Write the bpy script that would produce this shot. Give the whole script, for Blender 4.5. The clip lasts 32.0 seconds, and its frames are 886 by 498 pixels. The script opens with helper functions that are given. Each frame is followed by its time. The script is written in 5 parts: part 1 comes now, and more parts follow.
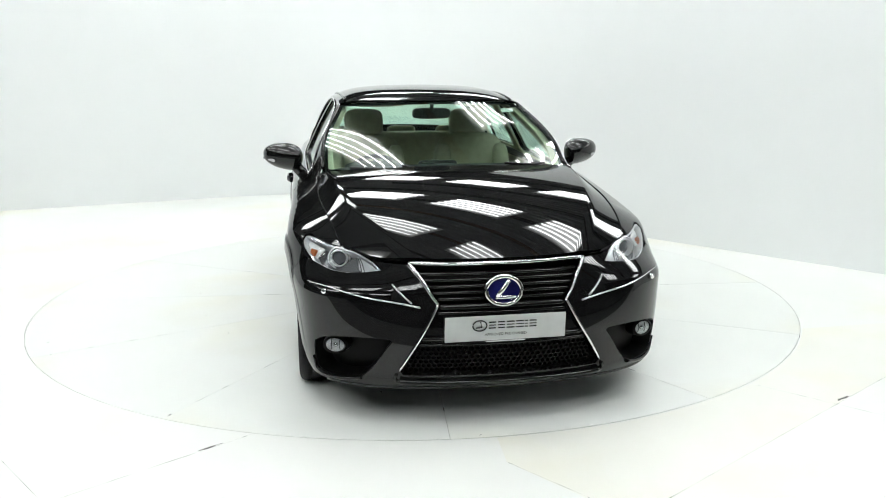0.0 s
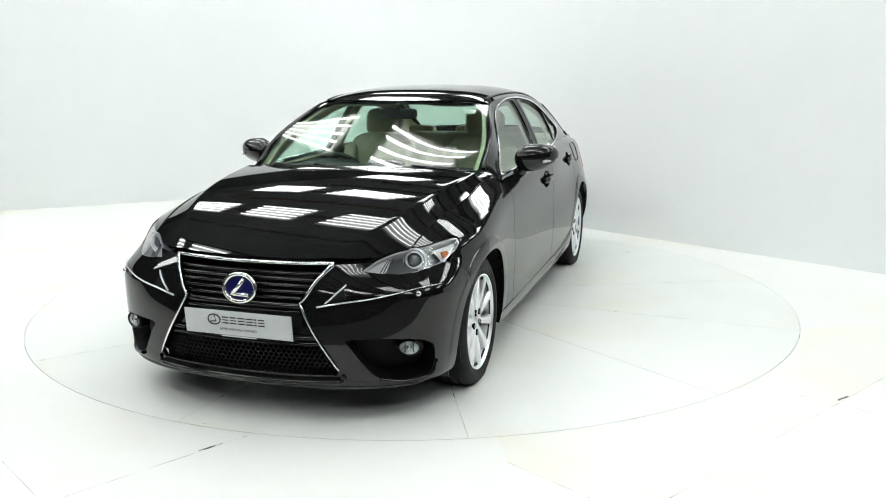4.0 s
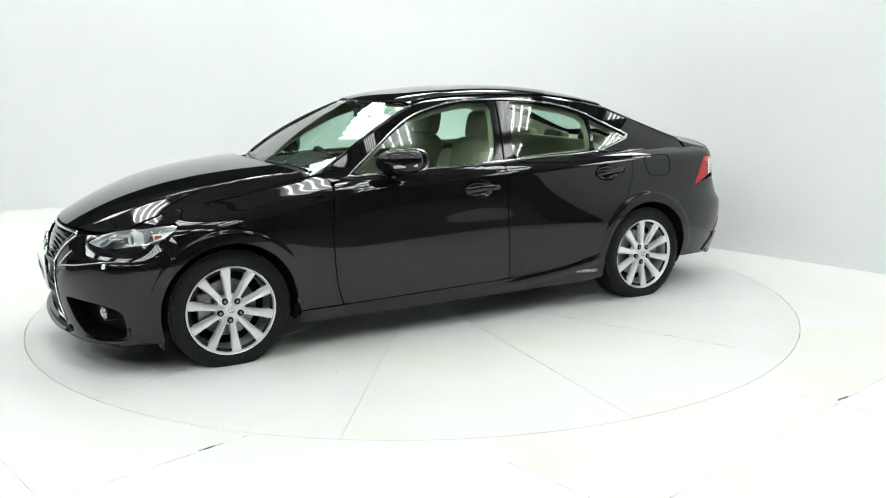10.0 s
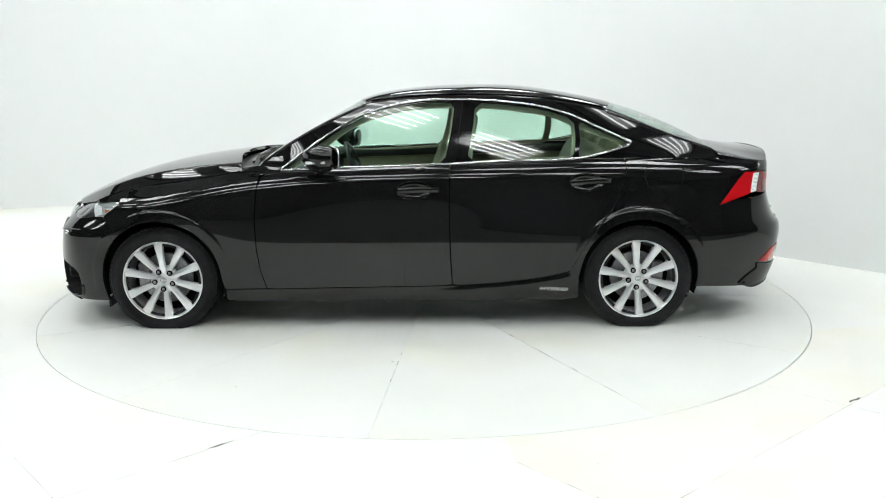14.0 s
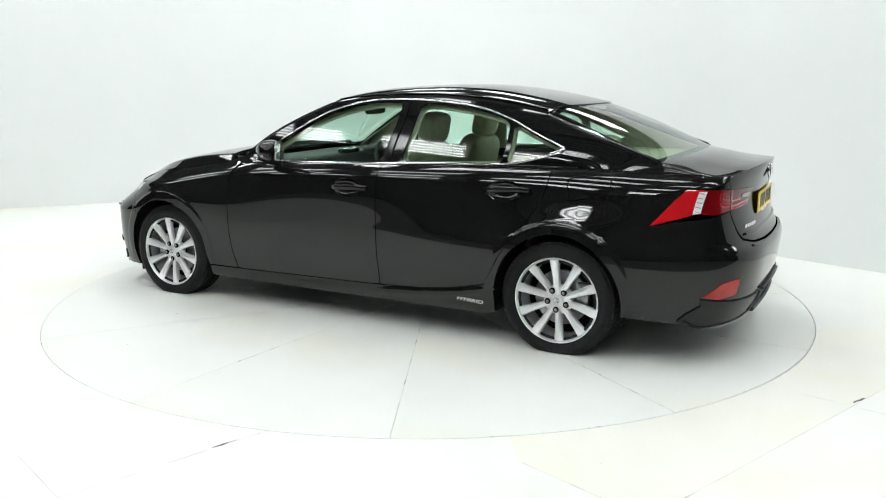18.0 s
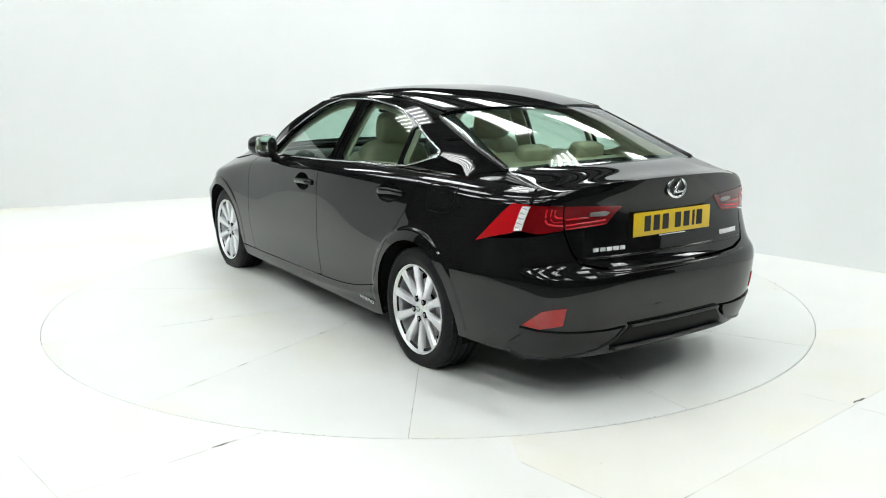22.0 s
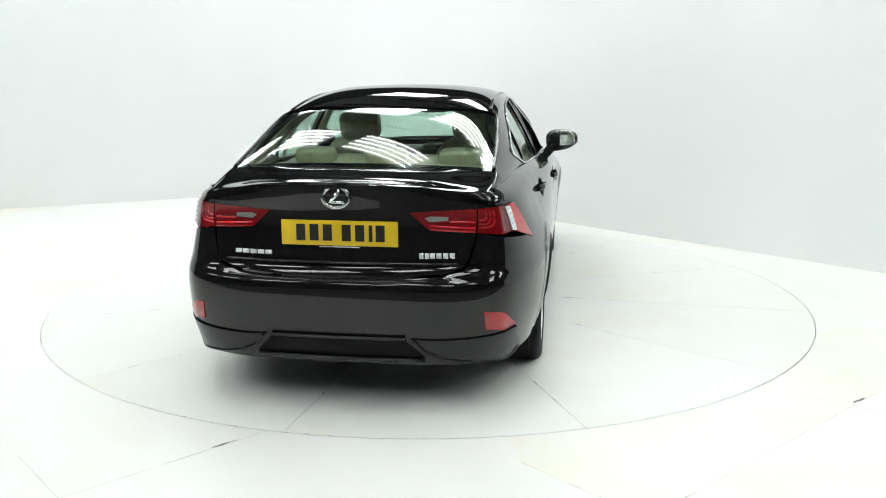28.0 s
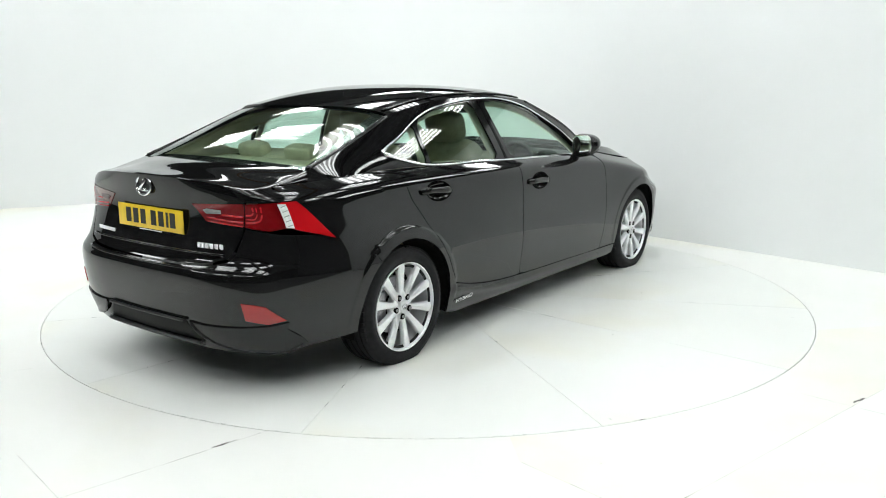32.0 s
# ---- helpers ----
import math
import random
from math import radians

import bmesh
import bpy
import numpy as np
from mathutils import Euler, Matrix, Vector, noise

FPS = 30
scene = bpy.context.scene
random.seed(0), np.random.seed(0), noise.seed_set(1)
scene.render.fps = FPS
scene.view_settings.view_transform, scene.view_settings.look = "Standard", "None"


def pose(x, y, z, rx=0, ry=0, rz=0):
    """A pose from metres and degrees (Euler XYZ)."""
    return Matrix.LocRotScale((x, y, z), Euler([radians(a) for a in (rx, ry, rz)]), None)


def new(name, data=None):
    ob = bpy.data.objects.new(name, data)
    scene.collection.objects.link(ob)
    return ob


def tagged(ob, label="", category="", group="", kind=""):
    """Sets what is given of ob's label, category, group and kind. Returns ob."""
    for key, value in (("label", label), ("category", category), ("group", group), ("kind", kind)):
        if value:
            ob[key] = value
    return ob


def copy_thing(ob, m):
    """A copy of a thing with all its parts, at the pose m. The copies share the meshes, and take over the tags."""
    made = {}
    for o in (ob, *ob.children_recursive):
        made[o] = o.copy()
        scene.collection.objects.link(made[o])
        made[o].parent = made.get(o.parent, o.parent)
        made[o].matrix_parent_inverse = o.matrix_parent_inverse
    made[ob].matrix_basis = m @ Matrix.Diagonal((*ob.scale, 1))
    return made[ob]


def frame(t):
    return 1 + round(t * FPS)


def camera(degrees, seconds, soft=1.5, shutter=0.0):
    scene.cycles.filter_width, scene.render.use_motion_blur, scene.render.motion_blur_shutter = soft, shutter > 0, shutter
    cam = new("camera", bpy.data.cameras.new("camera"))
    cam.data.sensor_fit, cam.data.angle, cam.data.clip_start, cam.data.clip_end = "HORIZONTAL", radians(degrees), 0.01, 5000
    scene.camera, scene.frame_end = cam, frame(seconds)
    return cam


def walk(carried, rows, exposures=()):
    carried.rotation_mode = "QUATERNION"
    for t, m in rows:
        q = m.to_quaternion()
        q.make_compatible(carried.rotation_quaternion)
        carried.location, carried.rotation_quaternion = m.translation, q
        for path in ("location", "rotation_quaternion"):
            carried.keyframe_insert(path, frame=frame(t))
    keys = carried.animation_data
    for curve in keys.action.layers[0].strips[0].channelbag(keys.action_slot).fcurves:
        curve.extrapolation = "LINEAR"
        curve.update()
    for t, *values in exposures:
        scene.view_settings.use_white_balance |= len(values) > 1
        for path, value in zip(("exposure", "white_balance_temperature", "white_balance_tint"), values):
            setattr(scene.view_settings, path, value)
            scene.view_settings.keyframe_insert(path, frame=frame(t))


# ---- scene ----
from mathutils import geometry

# ---- camera: on a tripod, nudged to the left once at about 13 to 14.5 s ----
cam = camera(55.69, 32.0, soft=1.0)


def eye(k):
    return pose(0, -5.703, 1.461, 90 - 11.528 - 0.07 * k, 0.238 - 0.112 * k, -1.872 + 0.96 * k)


walk(cam, [(t, eye(k)) for t, k in ((0, 0), (6, 0), (13.2, 0), (13.5, 0.16), (14.0, 0.74), (14.4, 0.99), (14.7, 1), (22, 1), (32, 1))],
     exposures=[(0, -0.13), (32, -0.13)])

# ---- light: a dark hall with banks of fluorescent tubes over a white studio set ----
world = bpy.data.worlds.new("hall_air")
scene.world = world
world.use_nodes = True
world.node_tree.nodes["Background"].inputs[0].default_value = (0.9, 1.0, 1.0, 1)
world.node_tree.nodes["Background"].inputs[1].default_value = 0.02
TUBE_POWER = 17.3


# ---- materials ----
def mat(name, colour, rough=0.5, metal=0.0, grain=0.0, scale=40.0, bump=0.0, bump_scale=200.0, coat=0.0, emit=None, power=0.0, ior=1.5, spec=0.5, rvar=0.0, stain=None):
    m = bpy.data.materials.new(name)
    m.use_nodes = True
    t = m.node_tree
    b = t.nodes["Principled BSDF"]
    b.inputs["Base Color"].default_value = (*colour, 1)
    b.inputs["Roughness"].default_value = rough
    b.inputs["Metallic"].default_value = metal
    b.inputs["IOR"].default_value = ior
    b.inputs["Specular IOR Level"].default_value = spec
    b.inputs["Coat Weight"].default_value = coat
    b.inputs["Coat Roughness"].default_value = 0.02
    if emit:
        b.inputs["Emission Color"].default_value = (*emit, 1)
        b.inputs["Emission Strength"].default_value = power
    if grain or bump or rvar or stain:
        co = t.nodes.new("ShaderNodeTexCoord")
    if grain or rvar:
        n = t.nodes.new("ShaderNodeTexNoise")
        n.inputs["Scale"].default_value = scale
        n.inputs["Detail"].default_value = 6
        t.links.new(co.outputs["Object"], n.inputs["Vector"])
    if grain:
        r = t.nodes.new("ShaderNodeValToRGB")
        r.color_ramp.elements[0].position, r.color_ramp.elements[1].position = 0.3, 0.7
        r.color_ramp.elements[0].color = (*[max(0, c * (1 - grain)) for c in colour], 1)
        r.color_ramp.elements[1].color = (*[min(1, c * (1 + grain)) for c in colour], 1)
        t.links.new(n.outputs["Fac"], r.inputs["Fac"])
        out = r.outputs["Color"]
        if stain:
            n2 = t.nodes.new("ShaderNodeTexNoise")
            n2.inputs["Scale"].default_value = stain[1]
            n2.inputs["Detail"].default_value = 8
            t.links.new(co.outputs["Object"], n2.inputs["Vector"])
            r2 = t.nodes.new("ShaderNodeValToRGB")
            r2.color_ramp.elements[0].position, r2.color_ramp.elements[1].position = stain[2], stain[3]
            r2.color_ramp.elements[0].color, r2.color_ramp.elements[1].color = (1, 1, 1, 1), (*stain[0], 1)
            t.links.new(n2.outputs["Fac"], r2.inputs["Fac"])
            mx = t.nodes.new("ShaderNodeMix")
            mx.data_type, mx.blend_type = "RGBA", "MULTIPLY"
            mx.inputs[0].default_value = 1.0
            t.links.new(out, mx.inputs[6])
            t.links.new(r2.outputs["Color"], mx.inputs[7])
            out = mx.outputs[2]
        t.links.new(out, b.inputs["Base Color"])
    if rvar:
        mr = t.nodes.new("ShaderNodeMapRange")
        mr.inputs["To Min"].default_value, mr.inputs["To Max"].default_value = max(0.0, rough - rvar), rough + rvar
        t.links.new(n.outputs["Fac"], mr.inputs["Value"])
        t.links.new(mr.outputs["Result"], b.inputs["Roughness"])
    if bump:
        n3 = t.nodes.new("ShaderNodeTexNoise")
        n3.inputs["Scale"].default_value = bump_scale
        n3.inputs["Detail"].default_value = 4
        t.links.new(co.outputs["Object"], n3.inputs["Vector"])
        bp = t.nodes.new("ShaderNodeBump")
        bp.inputs["Strength"].default_value = bump
        bp.inputs["Distance"].default_value = 0.004
        t.links.new(n3.outputs["Fac"], bp.inputs["Height"])
        t.links.new(bp.outputs["Normal"], b.inputs["Normal"])
    return m


def glass_mat(name, colour, rough=0.0, gloss=0.075):
    """Thin glazing: mostly clear, with a mirror-like gloss that grows towards grazing angles."""
    m = bpy.data.materials.new(name)
    m.use_nodes = True
    t = m.node_tree
    t.nodes.clear()
    out = t.nodes.new("ShaderNodeOutputMaterial")
    tr = t.nodes.new("ShaderNodeBsdfTransparent")
    tr.inputs[0].default_value = (*colour, 1)
    gl = t.nodes.new("ShaderNodeBsdfGlossy")
    gl.inputs["Roughness"].default_value = rough
    fr = t.nodes.new("ShaderNodeLayerWeight")
    fr.inputs[0].default_value = 0.5
    pw = t.nodes.new("ShaderNodeMath")
    pw.operation, pw.inputs[1].default_value = "POWER", 4.0
    ad = t.nodes.new("ShaderNodeMath")
    ad.operation, ad.inputs[1].default_value, ad.inputs[2].default_value = "MULTIPLY_ADD", 0.90, gloss
    mx = t.nodes.new("ShaderNodeMixShader")
    t.links.new(fr.outputs["Facing"], pw.inputs[0])
    t.links.new(pw.outputs[0], ad.inputs[0])
    t.links.new(ad.outputs[0], mx.inputs[0])
    t.links.new(tr.outputs[0], mx.inputs[1])
    t.links.new(gl.outputs[0], mx.inputs[2])
    t.links.new(mx.outputs[0], out.inputs[0])
    return m


PAINT = mat("black_car_paint", (0.0078, 0.0080, 0.0082), rough=0.025, spec=0.5)
TRIM_BLACK = mat("satin_black_plastic", (0.012, 0.012, 0.013), rough=0.42, bump=0.15, bump_scale=700, grain=0.3, scale=60)
GLOSS_BLACK = mat("gloss_black_plastic", (0.006, 0.006, 0.006), rough=0.08, rvar=0.03, scale=25)
LIP = mat("satin_black_valance", (0.007, 0.007, 0.0075), rough=0.22, spec=0.4, grain=0.2, scale=60)
POCKET = mat("moulded_black_plastic", (0.004, 0.004, 0.004), rough=0.45, spec=0.12)
DARK = mat("dark_underbody", (0.006, 0.006, 0.006), rough=0.85, spec=0.15, grain=0.4, scale=20)
CHROME = mat("polished_chrome", (0.82, 0.83, 0.84), rough=0.06, metal=1.0, rvar=0.03, scale=50)
ALLOY = mat("silver_painted_alloy", (0.86, 0.87, 0.88), rough=0.28, metal=0.65, rvar=0.0, scale=25)
STEEL = mat("brake_steel", (0.35, 0.35, 0.36), rough=0.35, metal=1.0, grain=0.2, scale=80)
TYRE = mat("tyre_rubber", (0.010, 0.010, 0.011), rough=0.66, spec=0.25, bump=0.2, bump_scale=300, grain=0.3, scale=40)
GLASS = glass_mat("green_tinted_glass", (0.77, 0.94, 0.85))
LENS = glass_mat("clear_lamp_lens", (0.93, 0.95, 0.96), gloss=0.035)
LEATHER = mat("cream_leather", (0.42, 0.385, 0.28), rough=0.5, grain=0.1, scale=25, bump=0.25, bump_scale=350)
HEADLINER = mat("beige_headlining", (0.48, 0.44, 0.34), rough=0.9, grain=0.08, scale=80, bump=0.2, bump_scale=900)
DASH = mat("dark_dashboard_vinyl", (0.02, 0.02, 0.02), rough=0.55, bump=0.2, bump_scale=600, grain=0.2, scale=60)
WALL = mat("white_painted_wall", (0.80, 0.82, 0.82), rough=0.75, grain=0.012, scale=1.2, bump=0.05, bump_scale=120)
FLOOR = mat("white_painted_floor", (0.82, 0.83, 0.80), rough=0.42, grain=0.02, scale=1.7, bump=0.05, bump_scale=90, rvar=0.08, stain=((0.985, 0.965, 0.90), 0.9, 0.52, 0.7))
DISC = mat("white_painted_turntable", (0.80, 0.82, 0.79), rough=0.40, grain=0.02, scale=1.9, bump=0.05, bump_scale=90, rvar=0.08, stain=((0.985, 0.97, 0.92), 1.1, 0.5, 0.7))
FLOOR_CREAM = mat("cream_painted_floor", (0.82, 0.82, 0.765), rough=0.42, grain=0.02, scale=2.1, bump=0.05, bump_scale=90, rvar=0.08, stain=((1.0, 0.985, 0.93), 1.6, 0.5, 0.7))
UNSEEN_GREY = mat("unseen_floor_grey", (0.13, 0.13, 0.127), rough=0.7, grain=0.2, scale=3, bump=0.1, bump_scale=60)
SEAM = mat("dirty_floor_joint", (0.36, 0.35, 0.33), rough=0.8, grain=0.5, scale=14)
SCUFF = mat("dark_floor_scuff", (0.05, 0.05, 0.05), rough=0.7, grain=0.5, scale=60)
HALL = mat("dark_hall_cladding", (0.02, 0.02, 0.02), rough=0.9, grain=0.3, scale=3)
ROOF_SHEET = mat("grey_roof_sheet", (0.22, 0.223, 0.222), rough=0.8, grain=0.15, scale=2)
BEAM = mat("brown_timber_purlin", (0.16, 0.08, 0.04), rough=0.8, grain=0.35, scale=8)
TUBE = mat("lit_fluorescent_tube", (0.9, 0.9, 0.9), emit=(0.962, 1.0, 0.994), power=TUBE_POWER)
FITTING = mat("white_enamel_fitting", (0.6, 0.6, 0.6), rough=0.4, grain=0.03, scale=20)
PLATE_W = mat("white_plate", (0.62, 0.64, 0.64), rough=0.35, grain=0.03, scale=30)
PLATE_Y = mat("yellow_reflective_plate", (0.80, 0.55, 0.02), rough=0.35, grain=0.04, scale=60)
INK = mat("black_print", (0.012, 0.012, 0.012), rough=0.5)
INK_GREY = mat("grey_print", (0.12, 0.12, 0.12), rough=0.5)
WHITE_PRINT = mat("white_print", (0.75, 0.75, 0.75), rough=0.5)
RED = mat("red_lamp_plastic", (0.52, 0.008, 0.012), rough=0.05, coat=0.5)
RED_DARK = mat("dark_red_lamp_plastic", (0.17, 0.003, 0.005), rough=0.05, coat=0.5)
REFLECTOR = mat("red_reflector", (0.40, 0.005, 0.005), rough=0.15, coat=0.5, bump=0.3, bump_scale=500)
CLEAR_PLASTIC = mat("frosted_clear_lamp_plastic", (0.78, 0.79, 0.79), rough=0.22, coat=0.8, bump=0.4, bump_scale=260, grain=0.12, scale=90)
GREY_PLASTIC = mat("smoked_clear_lamp_plastic", (0.22, 0.20, 0.20), rough=0.2, coat=0.8, grain=0.15, scale=90)
LAMP_SILVER = mat("lamp_bowl_silver", (0.84, 0.85, 0.86), rough=0.14, metal=0.55)
RING = mat("bright_lamp_ring", (0.90, 0.91, 0.92), rough=0.15, metal=0.1)
LAMP_DARK = mat("satin_chrome_bowl", (0.15, 0.155, 0.16), rough=0.22, metal=0.6, rvar=0.08, scale=50)
AMBER = mat("amber_bulb_cover", (0.38, 0.11, 0.03), rough=0.2, rvar=0.05, scale=50)
BLUE = mat("deep_blue_badge", (0.01, 0.012, 0.09), rough=0.1, coat=1.0, rvar=0.02, scale=40)
MIRROR = mat("mirror_silver", (0.9, 0.92, 0.92), rough=0.01, metal=1.0)


# ---- mesh helpers ----
def link(name, me, material, parent=None, label=""):
    ob = new(name, me)
    me.materials.append(material)
    if parent is not None:
        ob.parent = parent
    if label:
        ob["label"] = label
    return ob


def part(name, bm, material, parent=None, label="", smooth=35):
    me = bpy.data.meshes.new(name)
    bmesh.ops.recalc_face_normals(bm, faces=bm.faces)
    bm.to_mesh(me)
    bm.free()
    if smooth:
        for p in me.polygons:
            p.use_smooth = True
        me.set_sharp_from_angle(angle=radians(smooth))
    return link(name, me, material, parent, label)


def box(bm, cx, cy, cz, sx, sy, sz, bevel=0.0, m=None):
    r = bmesh.ops.create_cube(bm, size=1.0, matrix=(m or Matrix()) @ Matrix.Translation((cx, cy, cz)) @ Matrix.Diagonal((sx, sy, sz, 1)))
    if bevel:
        vs = set(r["verts"])
        es = [e for e in bm.edges if e.verts[0] in vs and e.verts[1] in vs]
        bmesh.ops.bevel(bm, geom=es, offset=bevel, segments=2, affect="EDGES", profile=0.6)


def boxed(name, material, parent, c, s, bevel=0.004, m=None, label=""):
    bm = bmesh.new()
    box(bm, *c, *s, bevel, m)
    return part(name, bm, material, parent, label)


def spl(xs, ys):
    """A smooth curve through a few knots."""
    xs, ys = np.array(xs, float), np.array(ys, float)
    if xs[0] > xs[-1]:
        xs, ys = xs[::-1], ys[::-1]
    d = np.diff(ys) / np.diff(xs)
    hh = np.diff(xs)
    tan = np.empty_like(ys)
    tan[0], tan[-1] = d[0], d[-1]
    tan[1:-1] = (d[:-1] * hh[1:] + d[1:] * hh[:-1]) / (hh[1:] + hh[:-1])

    def f(x):
        x = np.clip(np.asarray(x, float), xs[0], xs[-1])
        i = np.clip(np.searchsorted(xs, x) - 1, 0, len(hh) - 1)
        u = (x - xs[i]) / hh[i]
        return ((2 * u ** 3 - 3 * u ** 2 + 1) * ys[i] + (u ** 3 - 2 * u ** 2 + u) * hh[i] * tan[i]
                + (-2 * u ** 3 + 3 * u ** 2) * ys[i + 1] + (u ** 3 - u ** 2) * hh[i] * tan[i + 1])
    return f


def fair(xs, ys):
    """A curve through a few knots whose bend changes without jumps (natural cubic)."""
    xs, ys = np.array(xs, float), np.array(ys, float)
    if xs[0] > xs[-1]:
        xs, ys = xs[::-1], ys[::-1]
    n, hh = len(xs), np.diff(xs)
    A, r = np.eye(n), np.zeros(n)
    for i in range(1, n - 1):
        A[i, i - 1:i + 2] = hh[i - 1], 2 * (hh[i - 1] + hh[i]), hh[i]
        r[i] = 6 * ((ys[i + 1] - ys[i]) / hh[i] - (ys[i] - ys[i - 1]) / hh[i - 1])
    m = np.linalg.solve(A, r)

    def f(x):
        x = np.clip(np.asarray(x, float), xs[0], xs[-1])
        i = np.clip(np.searchsorted(xs, x) - 1, 0, n - 2)
        a, b, h = xs[i + 1] - x, x - xs[i], hh[i]
        return (m[i] * a ** 3 + m[i + 1] * b ** 3) / (6 * h) + (ys[i] / h - m[i] * h / 6) * a + (ys[i + 1] / h - m[i + 1] * h / 6) * b
    return f


def smooth01(x, a, b):
    u = np.clip((np.asarray(x, float) - a) / (b - a), 0, 1)
    return u * u * (3 - 2 * u)


def inside(pts, poly):
    x, y = pts[:, 0], pts[:, 1]
    c = np.zeros(len(pts), bool)
    px, py = poly[:, 0], poly[:, 1]
    j = len(poly) - 1
    for i in range(len(poly)):
        hit = (py[i] > y) != (py[j] > y)
        if py[i] != py[j]:
            c ^= hit & (x < (px[j] - px[i]) * (y - py[i]) / (py[j] - py[i]) + px[i])
        j = i
    return c


def dense(poly, step):
    out = []
    for i in range(len(poly)):
        a, b = np.array(poly[i], float), np.array(poly[(i + 1) % len(poly)], float)
        n = max(1, int(np.ceil(np.linalg.norm(b - a) / step)))
        out += [a + (b - a) * k / n for k in range(n)]
    return np.array(out)


def rounded(poly, rounds=2):
    """The outline with its corners cut softer, by Chaikin's rule."""
    p = np.array(poly, float)
    for _ in range(rounds):
        q = np.roll(p, -1, axis=0)
        p = np.stack([0.8 * p + 0.2 * q, 0.2 * p + 0.8 * q], 1).reshape(-1, 2)
    return p


def chain(knots, n=24):
    """An open line through a few knots, drawn smooth."""
    k = np.array(knots, float)
    t = np.concatenate([[0], np.cumsum(np.linalg.norm(np.diff(k, axis=0), axis=1))])
    u = np.linspace(0, t[-1], n)
    return np.stack([spl(t, k[:, i])(u) for i in range(k.shape[1])], 1)


def surface(name, fmap, outer, holes, step, material, parent, thick=0.02, off=0.0, label="", flip=False, ridges=()):
    """A panel cut out of a surface fmap(a, b) by an outline and holes in (a, b), with its edges turned in."""
    loops = [dense(outer, step)] + [dense(h, step * 0.7) for h in holes]
    pts, edges = [], []
    for lp in loops:
        n0 = len(pts)
        pts += list(lp)
        edges += [(n0 + i, n0 + (i + 1) % len(lp)) for i in range(len(lp))]
    for ln in ridges:
        n0 = len(pts)
        pts += [np.array(q, float) for q in ln]
        edges += [(n0 + i, n0 + i + 1) for i in range(len(ln) - 1)]
    rim = np.array(pts)
    lo, hi = rim.min(0), rim.max(0)
    ga, gb = np.meshgrid(np.arange(lo[0] + step / 2, hi[0], step), np.arange(lo[1] + step / 2, hi[1], step))
    grid = np.stack([ga.ravel(), gb.ravel()], 1)
    keep = inside(grid, np.array(loops[0]))
    for lp in loops[1:]:
        keep &= ~inside(grid, np.array(lp))
    grid = grid[keep]
    if len(grid):
        far = np.ones(len(grid), bool)
        for k in range(0, len(rim), 200):
            far &= (np.linalg.norm(grid[:, None] - rim[None, k:k + 200], axis=2).min(1) > step * 0.45)
        grid = grid[far]
    allp = [Vector(p) for p in rim] + [Vector(p) for p in grid]
    v2, _, f2, *_ = geometry.delaunay_2d_cdt(allp, edges, [], 0, 1e-6)
    v2 = np.array([tuple(v) for v in v2])
    f2 = np.array([f for f in f2 if len(f) == 3])
    mid = v2[f2].mean(1)
    ok = inside(mid, np.array(loops[0]))
    for lp in loops[1:]:
        ok &= ~inside(mid, np.array(lp))
    f2 = f2[ok]
    e = 1e-3
    p = fmap(v2[:, 0], v2[:, 1])
    da = fmap(v2[:, 0] + e, v2[:, 1]) - fmap(v2[:, 0] - e, v2[:, 1])
    db = fmap(v2[:, 0], v2[:, 1] + e) - fmap(v2[:, 0], v2[:, 1] - e)
    nn = np.cross(da, db)
    nn /= np.maximum(np.linalg.norm(nn, axis=1), 1e-12)[:, None]
    if flip:
        nn = -nn
    p = p + nn * off
    tri = p[f2]
    fn = np.cross(tri[:, 1] - tri[:, 0], tri[:, 2] - tri[:, 0])
    bad = (fn * nn[f2[:, 0]]).sum(1) < 0
    f2[bad] = f2[bad][:, ::-1]
    faces = [tuple(f) for f in f2.tolist()]
    verts = p.tolist()
    normals = [nn[i] for f in f2 for i in f]
    if thick:
        cnt = {}
        for f in faces:
            for i in range(3):
                a, b = f[i], f[(i + 1) % 3]
                cnt[(a, b)] = 1
        bord = [(a, b) for (a, b) in cnt if (b, a) not in cnt]
        idx = sorted({i for ab in bord for i in ab})
        top = {i: len(verts) + k for k, i in enumerate(idx)}
        verts += [p[i].tolist() for i in idx]
        low = {i: len(verts) + k for k, i in enumerate(idx)}
        verts += [(p[i] - nn[i] * thick).tolist() for i in idx]
        for a, b in bord:
            faces.append((top[b], top[a], low[a], low[b]))
            normals += [(0, 0, 0)] * 4
    me = bpy.data.meshes.new(name)
    me.from_pydata(verts, [], faces)
    me.polygons.foreach_set("use_smooth", [len(f) == 3 for f in faces])
    me.normals_split_custom_set([tuple(float(c) for c in n) for n in normals])
    return link(name, me, material, parent, label)


